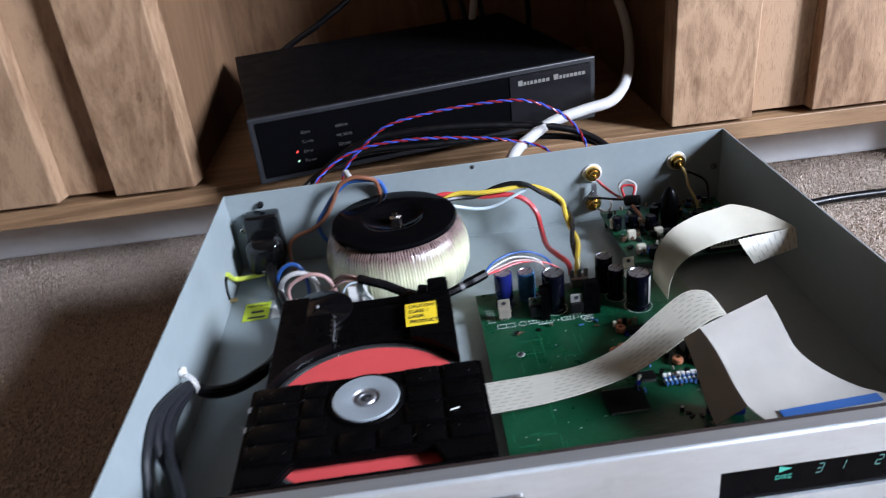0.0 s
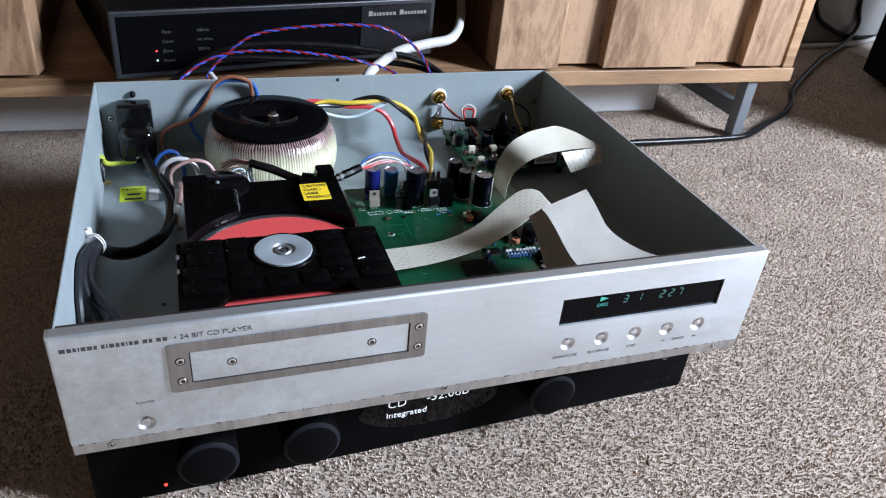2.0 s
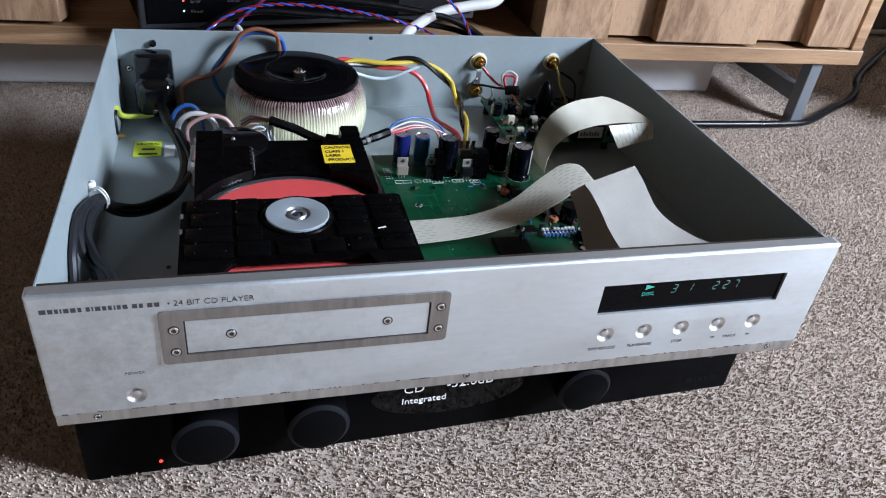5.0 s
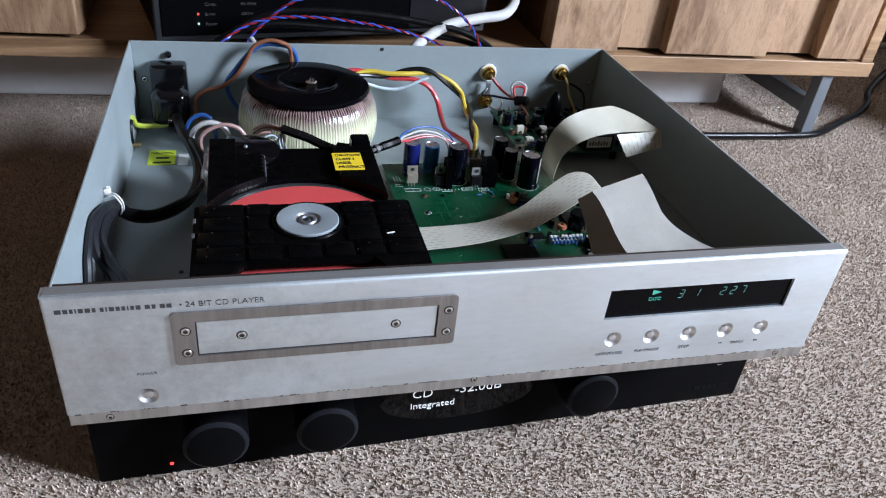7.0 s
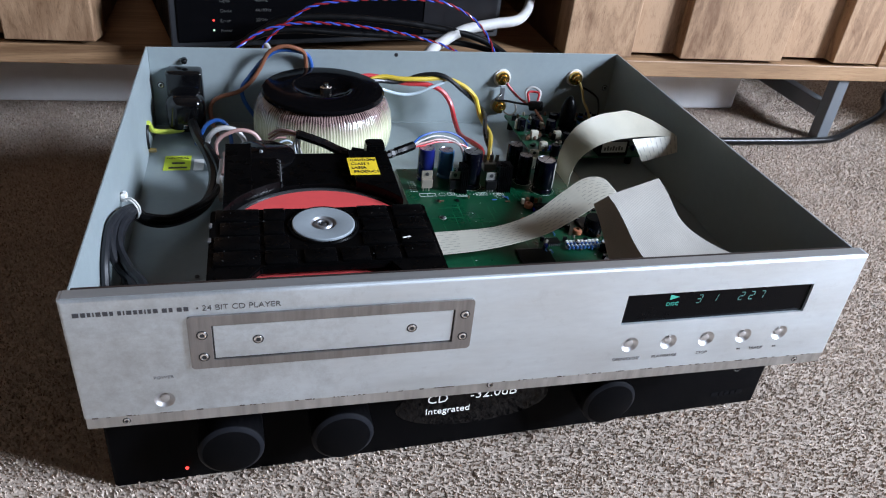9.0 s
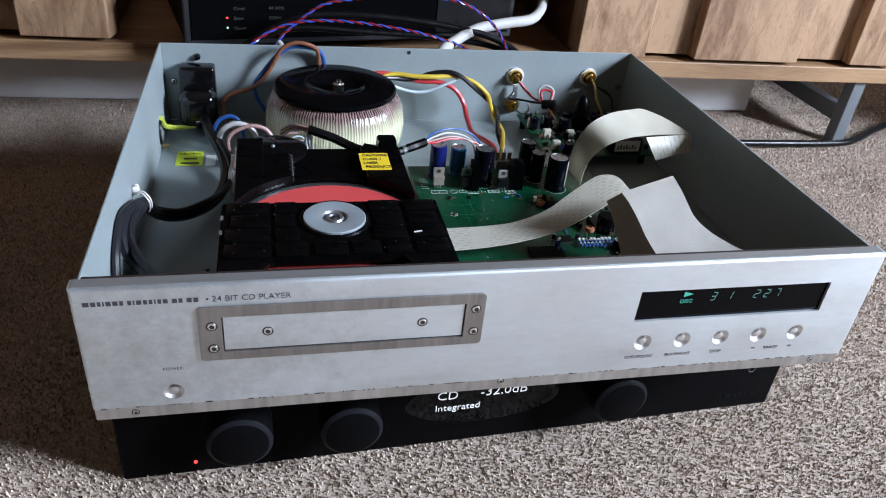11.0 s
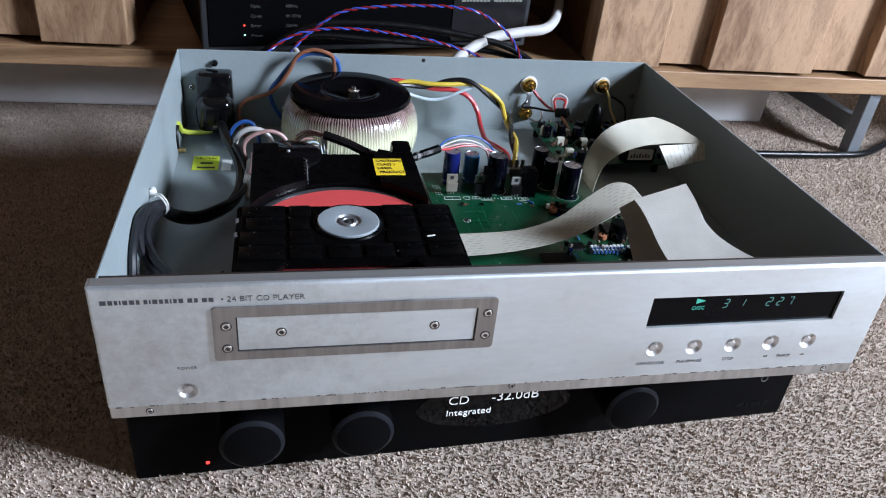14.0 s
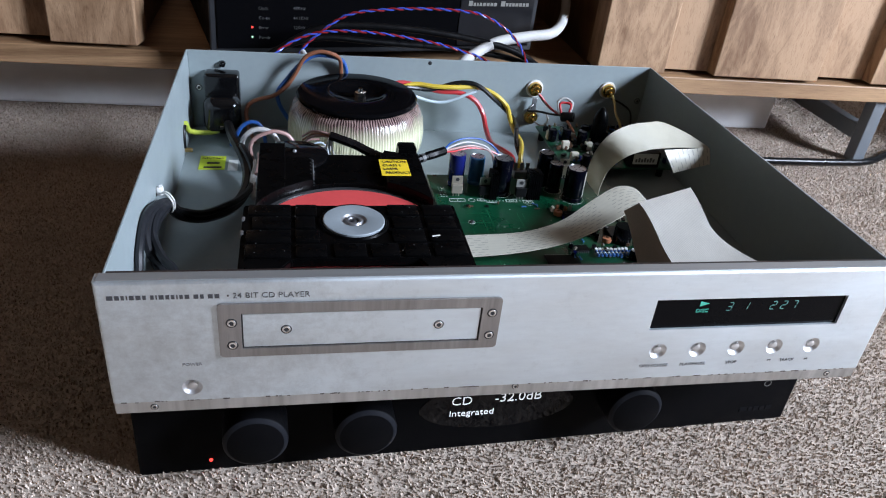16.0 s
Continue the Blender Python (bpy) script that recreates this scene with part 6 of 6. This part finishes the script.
def output_board(p):
    z = 0.1046
    bd = part("output_board", box(0.1045, 0.2060, 0.2520, 0.3440, 0.1030, z), PCB_DARK, p, "dark green output circuit board crowded with parts")
    for x in (0.110, 0.2):
        for y in (0.262, 0.338):
            part("standoff", lathe([(0, 0.0925), (0.003, 0.0925), (0.003, 0.1030), (0, 0.1030)], 12), BLACK_SATIN, bd, at=pose(x, y, 0))
    for x, y, h in ((0.1080, 0.3113, 0.0085), (0.1160, 0.2890, 0.0085), (0.1381, 0.2885, 0.0080), (0.1165, 0.2650, 0.0085), (0.1279, 0.3086, 0.0080)):
        part("film_capacitor", box(x - 0.0034, x + 0.0034, y - 0.0022, y + 0.0022, z + 0.0005, z + h, bev=0.0006), CREAM, bd)
    part("relay", lathe([(0, 0.0355), (0.0018, 0.0348), (0.0046, 0.0310), (0.0066, 0.0250), (0.0072, 0.0180), (0.0070, 0)], 28), BLACK, bd, "tall black domed component", pose(0.1525, 0.3050, z), smooth=True)
    for x, y, r, h in ((0.1230, 0.3080, 0.004, 0.012), (0.1360, 0.3020, 0.0045, 0.013), (0.1430, 0.2780, 0.004, 0.011), (0.1640, 0.2820, 0.005, 0.012), (0.1240, 0.2560, 0.004, 0.010), (0.1760, 0.3000, 0.005, 0.012), (0.1100, 0.3100, 0.004, 0.011), (0.1500, 0.2600, 0.0045, 0.012), (0.1880, 0.2800, 0.005, 0.012), (0.1440, 0.3180, 0.004, 0.012)):
        link("capacitor", capacitor_mesh(r, h, CAP_BLACK, None, BLACK_SATIN), bd, pose(x, y, z))
    rng = random.Random(21)
    for k in range(210):
        scatter(bd, rng, rng.uniform(0.108, 0.203), rng.uniform(0.256, 0.341), z, 1.0)
    part("label_seat", box(0.1640, 0.1915, 0.2512, 0.2650, z + 0.0005, z + 0.0150, bev=0.0005), BLACK_SATIN, bd, "black block carrying a label")
    lb = part("barcode_label", box(0.1660, 0.1890, 0.2507, 0.2511, z + 0.0042, z + 0.0142), WHITE_LABEL, bd, "white serial label on a black block")
    for k in range(7):
        part("label_bar", box(0.1680 + 0.0027 * k, 0.1697 + 0.0027 * k, 0.2503, 0.2506, z + 0.0062, z + 0.0092 + 0.0012 * (k % 2)), DIM_INK, lb)
    # phono sockets through the back wall, and their flying leads
    for x, zz in ((0.1010, 0.1383), (0.1010, 0.1100), (0.1755, 0.1388)):
        s = part("phono_socket", lathe([(0, 0.0135), (0.0012, 0.0135), (0.0015, 0.0085), (0.0042, 0.0082), (0.0045, 0.0050), (0.0062, 0.0048), (0.0066, 0.0030), (0.0068, 0.0014), (0, 0.0014)], 28), GOLD, p, "gold-plated phono socket", upright(x, 0.3554, zz), smooth=True)
        part("washer", lathe([(0, 0.0016), (0.0082, 0.0016), (0.0085, 0.0004), (0.0085, 0)], 28), WHITE_PLASTIC if zz > 0.12 else CAN_TOP, s, at=upright(x, 0.3554, zz), smooth=True)
    part("ground_tag", box(0.0988, 0.1034, 0.3485, 0.3500, 0.1170, 0.1310, bev=0.0004), CAN_TOP, p)
    for pts, mat, r in (
        ([(0.1010, 0.342, 0.1380), (0.106, 0.340, 0.132), (0.113, 0.335, 0.126), (0.121, 0.328, 0.1235)], W_PNK, 0.0011),
        ([(0.1020, 0.341, 0.1375), (0.109, 0.338, 0.130), (0.116, 0.332, 0.1245), (0.123, 0.326, 0.1220)], W_RED, 0.0010),
        ([(0.1000, 0.349, 0.1240), (0.094, 0.344, 0.120), (0.103, 0.338, 0.1215), (0.114, 0.332, 0.1215), (0.121, 0.327, 0.1225)], W_BLK, 0.0011),
        ([(0.1010, 0.342, 0.1100), (0.108, 0.338, 0.107), (0.113, 0.337, 0.112), (0.112, 0.340, 0.119)], W_WHT, 0.0009),
        ([(0.1200, 0.328, 0.1240), (0.1175, 0.330, 0.1345), (0.1235, 0.330, 0.1385), (0.1305, 0.327, 0.1350), (0.1290, 0.324, 0.1270)], W_WHT, 0.0012),
        ([(0.1215, 0.327, 0.1240), (0.1195, 0.329, 0.1330), (0.1245, 0.329, 0.1345), (0.1292, 0.326, 0.1335), (0.1280, 0.324, 0.1270)], W_RED, 0.0011),
        ([(0.1755, 0.342, 0.1385), (0.178, 0.338, 0.132), (0.1785, 0.332, 0.124), (0.181, 0.324, 0.117), (0.183, 0.318, 0.108)], W_GLD, 0.0012),
        ([(0.1765, 0.343, 0.1345), (0.186, 0.340, 0.131), (0.1945, 0.336, 0.125), (0.196, 0.332, 0.115), (0.194, 0.328, 0.108)], W_BLK, 0.0009),
        ([(0.1255, 0.320, 0.1200), (0.130, 0.312, 0.1140), (0.132, 0.306, 0.108)], W_BRN, 0.0013),
    ):
        wire(p, "thin_wire", pts, r, mat)
    part("ferrite_bead", lathe([(0.0014, -0.006), (0.0042, -0.006), (0.0046, -0.0054), (0.0046, 0.0054), (0.0042, 0.006), (0.0014, 0.006)], 24), BLACK_SATIN, p, at=pose(0.1270, 0.3235, 0.1225, 0, 78, -35), smooth=True)


def flat_cables(p):
    t = 0.0005
    def flatter(pts):
        out = []
        for x, y, z in pts:
            s = 0.60 * max(z - 0.1125, 0.0) / (0.39 - z)
            out.append((x + s * (x + 0.13), y + s * (y + 0.30), z - s * (0.39 - z)))
        return out
    part("flat_cable", ribbon(
        flatter([(-0.032, 0.1255, 0.1115), (-0.012, 0.1255, 0.1120), (0.020, 0.1245, 0.1140), (0.039, 0.1235, 0.1180), (0.058, 0.1235, 0.1265), (0.078, 0.1285, 0.1395), (0.094, 0.1310, 0.1490), (0.106, 0.1290, 0.1500), (0.113, 0.1250, 0.1450), (0.116, 0.1220, 0.1400)]),
        flatter([(-0.032, 0.0980, 0.1115), (-0.012, 0.0980, 0.1120), (0.013, 0.0980, 0.1140), (0.036, 0.0980, 0.1180), (0.058, 0.0960, 0.1265), (0.078, 0.0955, 0.1395), (0.095, 0.0985, 0.1490), (0.106, 0.1020, 0.1500), (0.113, 0.1030, 0.1450), (0.116, 0.1040, 0.1400)]), t), FFC_CREAM, p, "cream flat ribbon cable with printed conductors", smooth=True)
    def tilted(pts):
        out = []
        for (x, y, z), dz in zip(pts, (0.003, 0.009, 0.014, 0.015, 0.012, 0.008, 0.004, 0.0, 0.0)):
            s = dz / (0.39 - z)
            out.append((x - s * (x + 0.13), y - s * (y + 0.30), z + dz))
        return out
    part("flat_cable", ribbon(
        tilted([(0.1140, 0.2260, 0.1060), (0.1160, 0.2280, 0.1180), (0.1210, 0.2310, 0.1310), (0.1310, 0.2320, 0.1440), (0.1460, 0.2320, 0.1520), (0.1620, 0.2320, 0.1550), (0.1730, 0.2310, 0.1560), (0.1870, 0.2170, 0.1540), (0.2020, 0.2020, 0.1480)]),
        [(0.1140, 0.1960, 0.1060), (0.1150, 0.1960, 0.1180), (0.1190, 0.1950, 0.1310), (0.1270, 0.1890, 0.1440), (0.1430, 0.1890, 0.1500), (0.1590, 0.1930, 0.1500), (0.1710, 0.1960, 0.1495), (0.1850, 0.1985, 0.1485), (0.2010, 0.2000, 0.1478)], t), FFC_IVORY, p, "ivory flat ribbon cable arching to the side wall", smooth=True)
    part("flat_cable", ribbon(
        [(0.1590, 0.1920, 0.1490), (0.1628, 0.1885, 0.1420), (0.1690, 0.1865, 0.1318)],
        [(0.2025, 0.2005, 0.1478), (0.2010, 0.1950, 0.1445), (0.1990, 0.1880, 0.1390)], t), FFC_CREAM, p, "folded end of the flat ribbon cable", smooth=True)
    def raised(pts):
        out = []
        for x, y, z in pts:
            s = 0.52 * max(0.1545 - z, 0.0) / (0.39 - z)
            out.append((x - s * (x + 0.13), y - s * (y + 0.30), z + s * (0.39 - z)))
        return out
    part("flat_cable", ribbon(
        raised([(0.0950, 0.0950, 0.1545), (0.1000, 0.0925, 0.1490), (0.1060, 0.0920, 0.1410), (0.1120, 0.0910, 0.1320), (0.1175, 0.0870, 0.1225), (0.1235, 0.0790, 0.1140), (0.1300, 0.0700, 0.1110), (0.1370, 0.0560, 0.1105)]),
        raised([(0.1430, 0.1170, 0.1545), (0.1460, 0.1080, 0.1490), (0.1500, 0.1010, 0.1410), (0.1560, 0.0970, 0.1320), (0.1680, 0.0920, 0.1225), (0.1860, 0.0830, 0.1145), (0.2030, 0.0745, 0.1112), (0.2120, 0.0600, 0.1105)]), t), FFC_WHITE, p, "white flat ribbon cable falling to the display", smooth=True)
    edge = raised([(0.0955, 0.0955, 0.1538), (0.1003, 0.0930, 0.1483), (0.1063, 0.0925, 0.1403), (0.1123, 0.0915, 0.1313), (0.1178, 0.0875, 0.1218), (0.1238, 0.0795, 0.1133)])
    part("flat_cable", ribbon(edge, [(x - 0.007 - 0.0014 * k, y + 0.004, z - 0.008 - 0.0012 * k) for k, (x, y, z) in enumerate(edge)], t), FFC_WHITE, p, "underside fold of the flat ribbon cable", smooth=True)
    part("stiffener", box(-0.026, 0.026, -0.0045, 0.0010, 0, 0.0006), FFC_BLUE, p, "blue stiffener strip", pose(0.1435, 0.0440, 0.1347, 0, 0, 3))


def player():
    global FRAME
    FRAME = LEVEL
    p = thing("disc_player", (0, 0.18, 0.0728), "silver disc player with its lid off, stacked on the amplifier", "disc player")
    front(p), chassis(p), transformer(p), mains(p), secondary(p), mechanism(p), main_board(p), output_board(p), flat_cables(p)
    # the disc lies in the mechanism
    d = thing("compact_disc", (-0.0925, 0.0815, 0.1375), "red printed compact disc clamped in the player", "compact disc")
    part("label_side", lathe([(0.0085, 0.1394), (0.0085, 0.1398), (0.0578, 0.1398), (0.0580, 0.1394)], 96), RED_LABEL, d, at=pose(-0.0925, 0.0815, 0), smooth=True)
    part("clear_rim", lathe([(0.0581, 0.1386), (0.0581, 0.1397), (0.0597, 0.1397), (0.0600, 0.1394), (0.0600, 0.1386), (0.0075, 0.1386), (0.0075, 0.1393), (0.0581, 0.1393)], 96), MIRROR, d, "silver outer rim", pose(-0.0925, 0.0815, 0), smooth=True)
    FRAME = Matrix.Identity(4)


# ---- loose cables and what stands beyond ----
def pair(name, pts, label):
    c = thing(name, pts[0], label, "cable", "loose cables behind the player")
    part("red_strand", twisted(pts, 0.00088, 0.019, 0), plain("dark_red_wire", (0.24, 0.015, 0.022), 0.25), c, smooth=True)
    part("blue_strand", twisted(pts, 0.00088, 0.019, math.pi), plain("deep_blue_wire", (0.05, 0.085, 0.44), 0.22), c, smooth=True)


def cable(name, pts, r, mat, label, n=10):
    return single(name, tube(pts, r, n), mat, label, "cable", "loose cables behind the player", smooth=True)


def loose():
    pair("twisted_cable", [(-0.128, 0.372, 0.100), (-0.126, 0.400, 0.118), (-0.121, 0.425, 0.140), (-0.104, 0.430, 0.158), (-0.077, 0.430, 0.178), (-0.042, 0.430, 0.1855), (-0.002, 0.430, 0.189), (0.034, 0.430, 0.1895), (0.059, 0.430, 0.1862), (0.084, 0.430, 0.174), (0.101, 0.428, 0.158), (0.110, 0.420, 0.140), (0.112, 0.400, 0.118), (0.110, 0.372, 0.104)], "red and blue twisted interconnect cable looping behind the player")
    pair("twisted_cable", [(-0.160, 0.385, 0.112), (-0.150, 0.415, 0.132), (-0.141, 0.425, 0.142), (-0.118, 0.430, 0.155), (-0.089, 0.430, 0.162), (-0.049, 0.430, 0.1627), (-0.002, 0.430, 0.158), (0.035, 0.430, 0.151), (0.070, 0.425, 0.1405), (0.084, 0.405, 0.126), (0.090, 0.380, 0.110)], "red and blue twisted interconnect cable lying behind the player")
    cable("black_cable", [(-0.165, 0.385, 0.105), (-0.156, 0.425, 0.128), (-0.120, 0.445, 0.151), (-0.087, 0.449, 0.162), (-0.028, 0.450, 0.1635), (0.033, 0.450, 0.159), (0.091, 0.448, 0.1500), (0.125, 0.440, 0.136), (0.146, 0.410, 0.118), (0.150, 0.380, 0.102)], 0.0036, RUBBER, "thin black mains cable behind the player")
    cable("black_cable", [(-0.172, 0.382, 0.104), (-0.164, 0.418, 0.126), (-0.140, 0.438, 0.140), (-0.100, 0.446, 0.150), (-0.040, 0.452, 0.147), (0.040, 0.456, 0.143), (0.110, 0.452, 0.135), (0.155, 0.420, 0.118), (0.160, 0.385, 0.100)], 0.0032, RUBBER, "black cable behind the player")
    cable("white_cable", [(-0.106, 0.380, 0.112), (-0.109, 0.392, 0.127), (-0.113, 0.404, 0.138), (-0.119, 0.418, 0.1435)], 0.0030, SHEATH_WHITE, "thin white cable behind the player")
    cable("white_cable", [(0.172, 0.842, 0.403), (0.188, 0.785, 0.328), (0.204, 0.717, 0.252), (0.2140, 0.669, 0.211), (0.2140, 0.634, 0.180), (0.1900, 0.555, 0.1630), (0.155, 0.484, 0.160), (0.120, 0.467, 0.158), (0.085, 0.455, 0.154), (0.060, 0.440, 0.146), (0.040, 0.420, 0.138), (0.024, 0.39, 0.118)], 0.0056, SHEATH_WHITE, "thick white cable hanging out of the cabinet", 14)
    # cables behind the converter
    cable("black_cable", [(-0.27, 0.82, 0.145), (-0.225, 0.80, 0.170), (-0.190, 0.80, 0.190), (-0.156, 0.80, 0.208), (-0.10, 0.82, 0.245), (-0.05, 0.85, 0.32)], 0.0042, RUBBER, "black cable rising behind the converter")
    for k, x in enumerate((0.000, 0.022, 0.046)):
        cable("black_cable", [(x + 0.02, 0.80, 0.160), (x + 0.012, 0.80, 0.215), (x - 0.004, 0.815, 0.275), (x - 0.03, 0.84, 0.33), (x - 0.035, 0.86, 0.40)], 0.0038, RUBBER, "black cable rising behind the converter")
    cable("black_cable", [(0.13, 0.83, 0.150), (0.125, 0.81, 0.205), (0.105, 0.80, 0.245), (0.065, 0.80, 0.262), (0.03, 0.81, 0.258), (0.01, 0.82, 0.22)], 0.0042, RUBBER, "black cable looped behind the converter")
    cable("white_cable", [(0.045, 0.80, 0.17), (0.052, 0.795, 0.215), (0.066, 0.79, 0.26), (0.072, 0.80, 0.32), (0.070, 0.85, 0.40)], 0.005, SHEATH_WHITE, "white cable rising behind the converter")
    # mains lead on the carpet, climbing the wall beside the cabinet
    cable("power_cable", [(0.20, 0.44, 0.008), (0.30, 0.47, 0.0075), (0.40, 0.4935, 0.0075), (0.510, 0.4960, 0.0070), (0.600, 0.4990, 0.0062), (0.652, 0.507, 0.0060), (0.718, 0.545, 0.0055), (0.780, 0.581, 0.0052), (0.832, 0.623, 0.0055), (0.868, 0.666, 0.006), (0.946, 0.731, 0.0065), (1.085, 0.834, 0.008), (1.190, 0.899, 0.011), (1.262, 0.945, 0.022), (1.280, 0.955, 0.048), (1.268, 0.958, 0.085), (1.262, 0.958, 0.16), (1.27, 0.958, 0.42)], 0.0046, RUBBER, "black mains cable trailing over the carpet")
    cable("black_cable", [(1.06, 0.958, 0.42), (1.120, 0.958, 0.20), (1.137, 0.957, 0.110), (1.157, 0.957, 0.068), (1.180, 0.956, 0.047), (1.238, 0.953, 0.023), (1.286, 0.953, 0.015), (1.336, 0.952, 0.017), (1.45, 0.95, 0.03)], 0.0052, RUBBER, "black cable hanging by the wall")
    cable("white_cable", [(0.98, 0.925, 0.006), (1.115, 0.921, 0.006), (1.181, 0.926, 0.006), (1.251, 0.934, 0.006), (1.330, 0.945, 0.014), (1.42, 0.952, 0.045)], 0.0055, SHEATH_WHITE, "white cable along the skirting")


def subwoofer():
    global FRAME
    FRAME = pose(0.962, 0.325, 0.0, 0, 0, -19)
    s = thing("subwoofer", (0.16, 0.22, 0), "black speaker box on the carpet beside the cabinet", "speaker")
    part("cabinet_box", box(0, 0.33, 0, 0.455, 0.012, 0.37, bev=0.006), BLACK_CASE, s)
    part("grille", box(0.008, 0.322, -0.010, 0, 0.022, 0.36, bev=0.003), BLACK, s)
    for x in (0.04, 0.29):
        for y in (0.04, 0.41):
            part("foot", lathe([(0, -0.002), (0.014, -0.002), (0.015, 0.004), (0.014, 0.012), (0, 0.012)], 18), RUBBER, s, at=pose(x, y, 0), smooth=True)
    FRAME = Matrix.Identity(4)


shell()
cabinet()
converter()
amplifier()
player()
loose()
subwoofer()
carpet_pile()
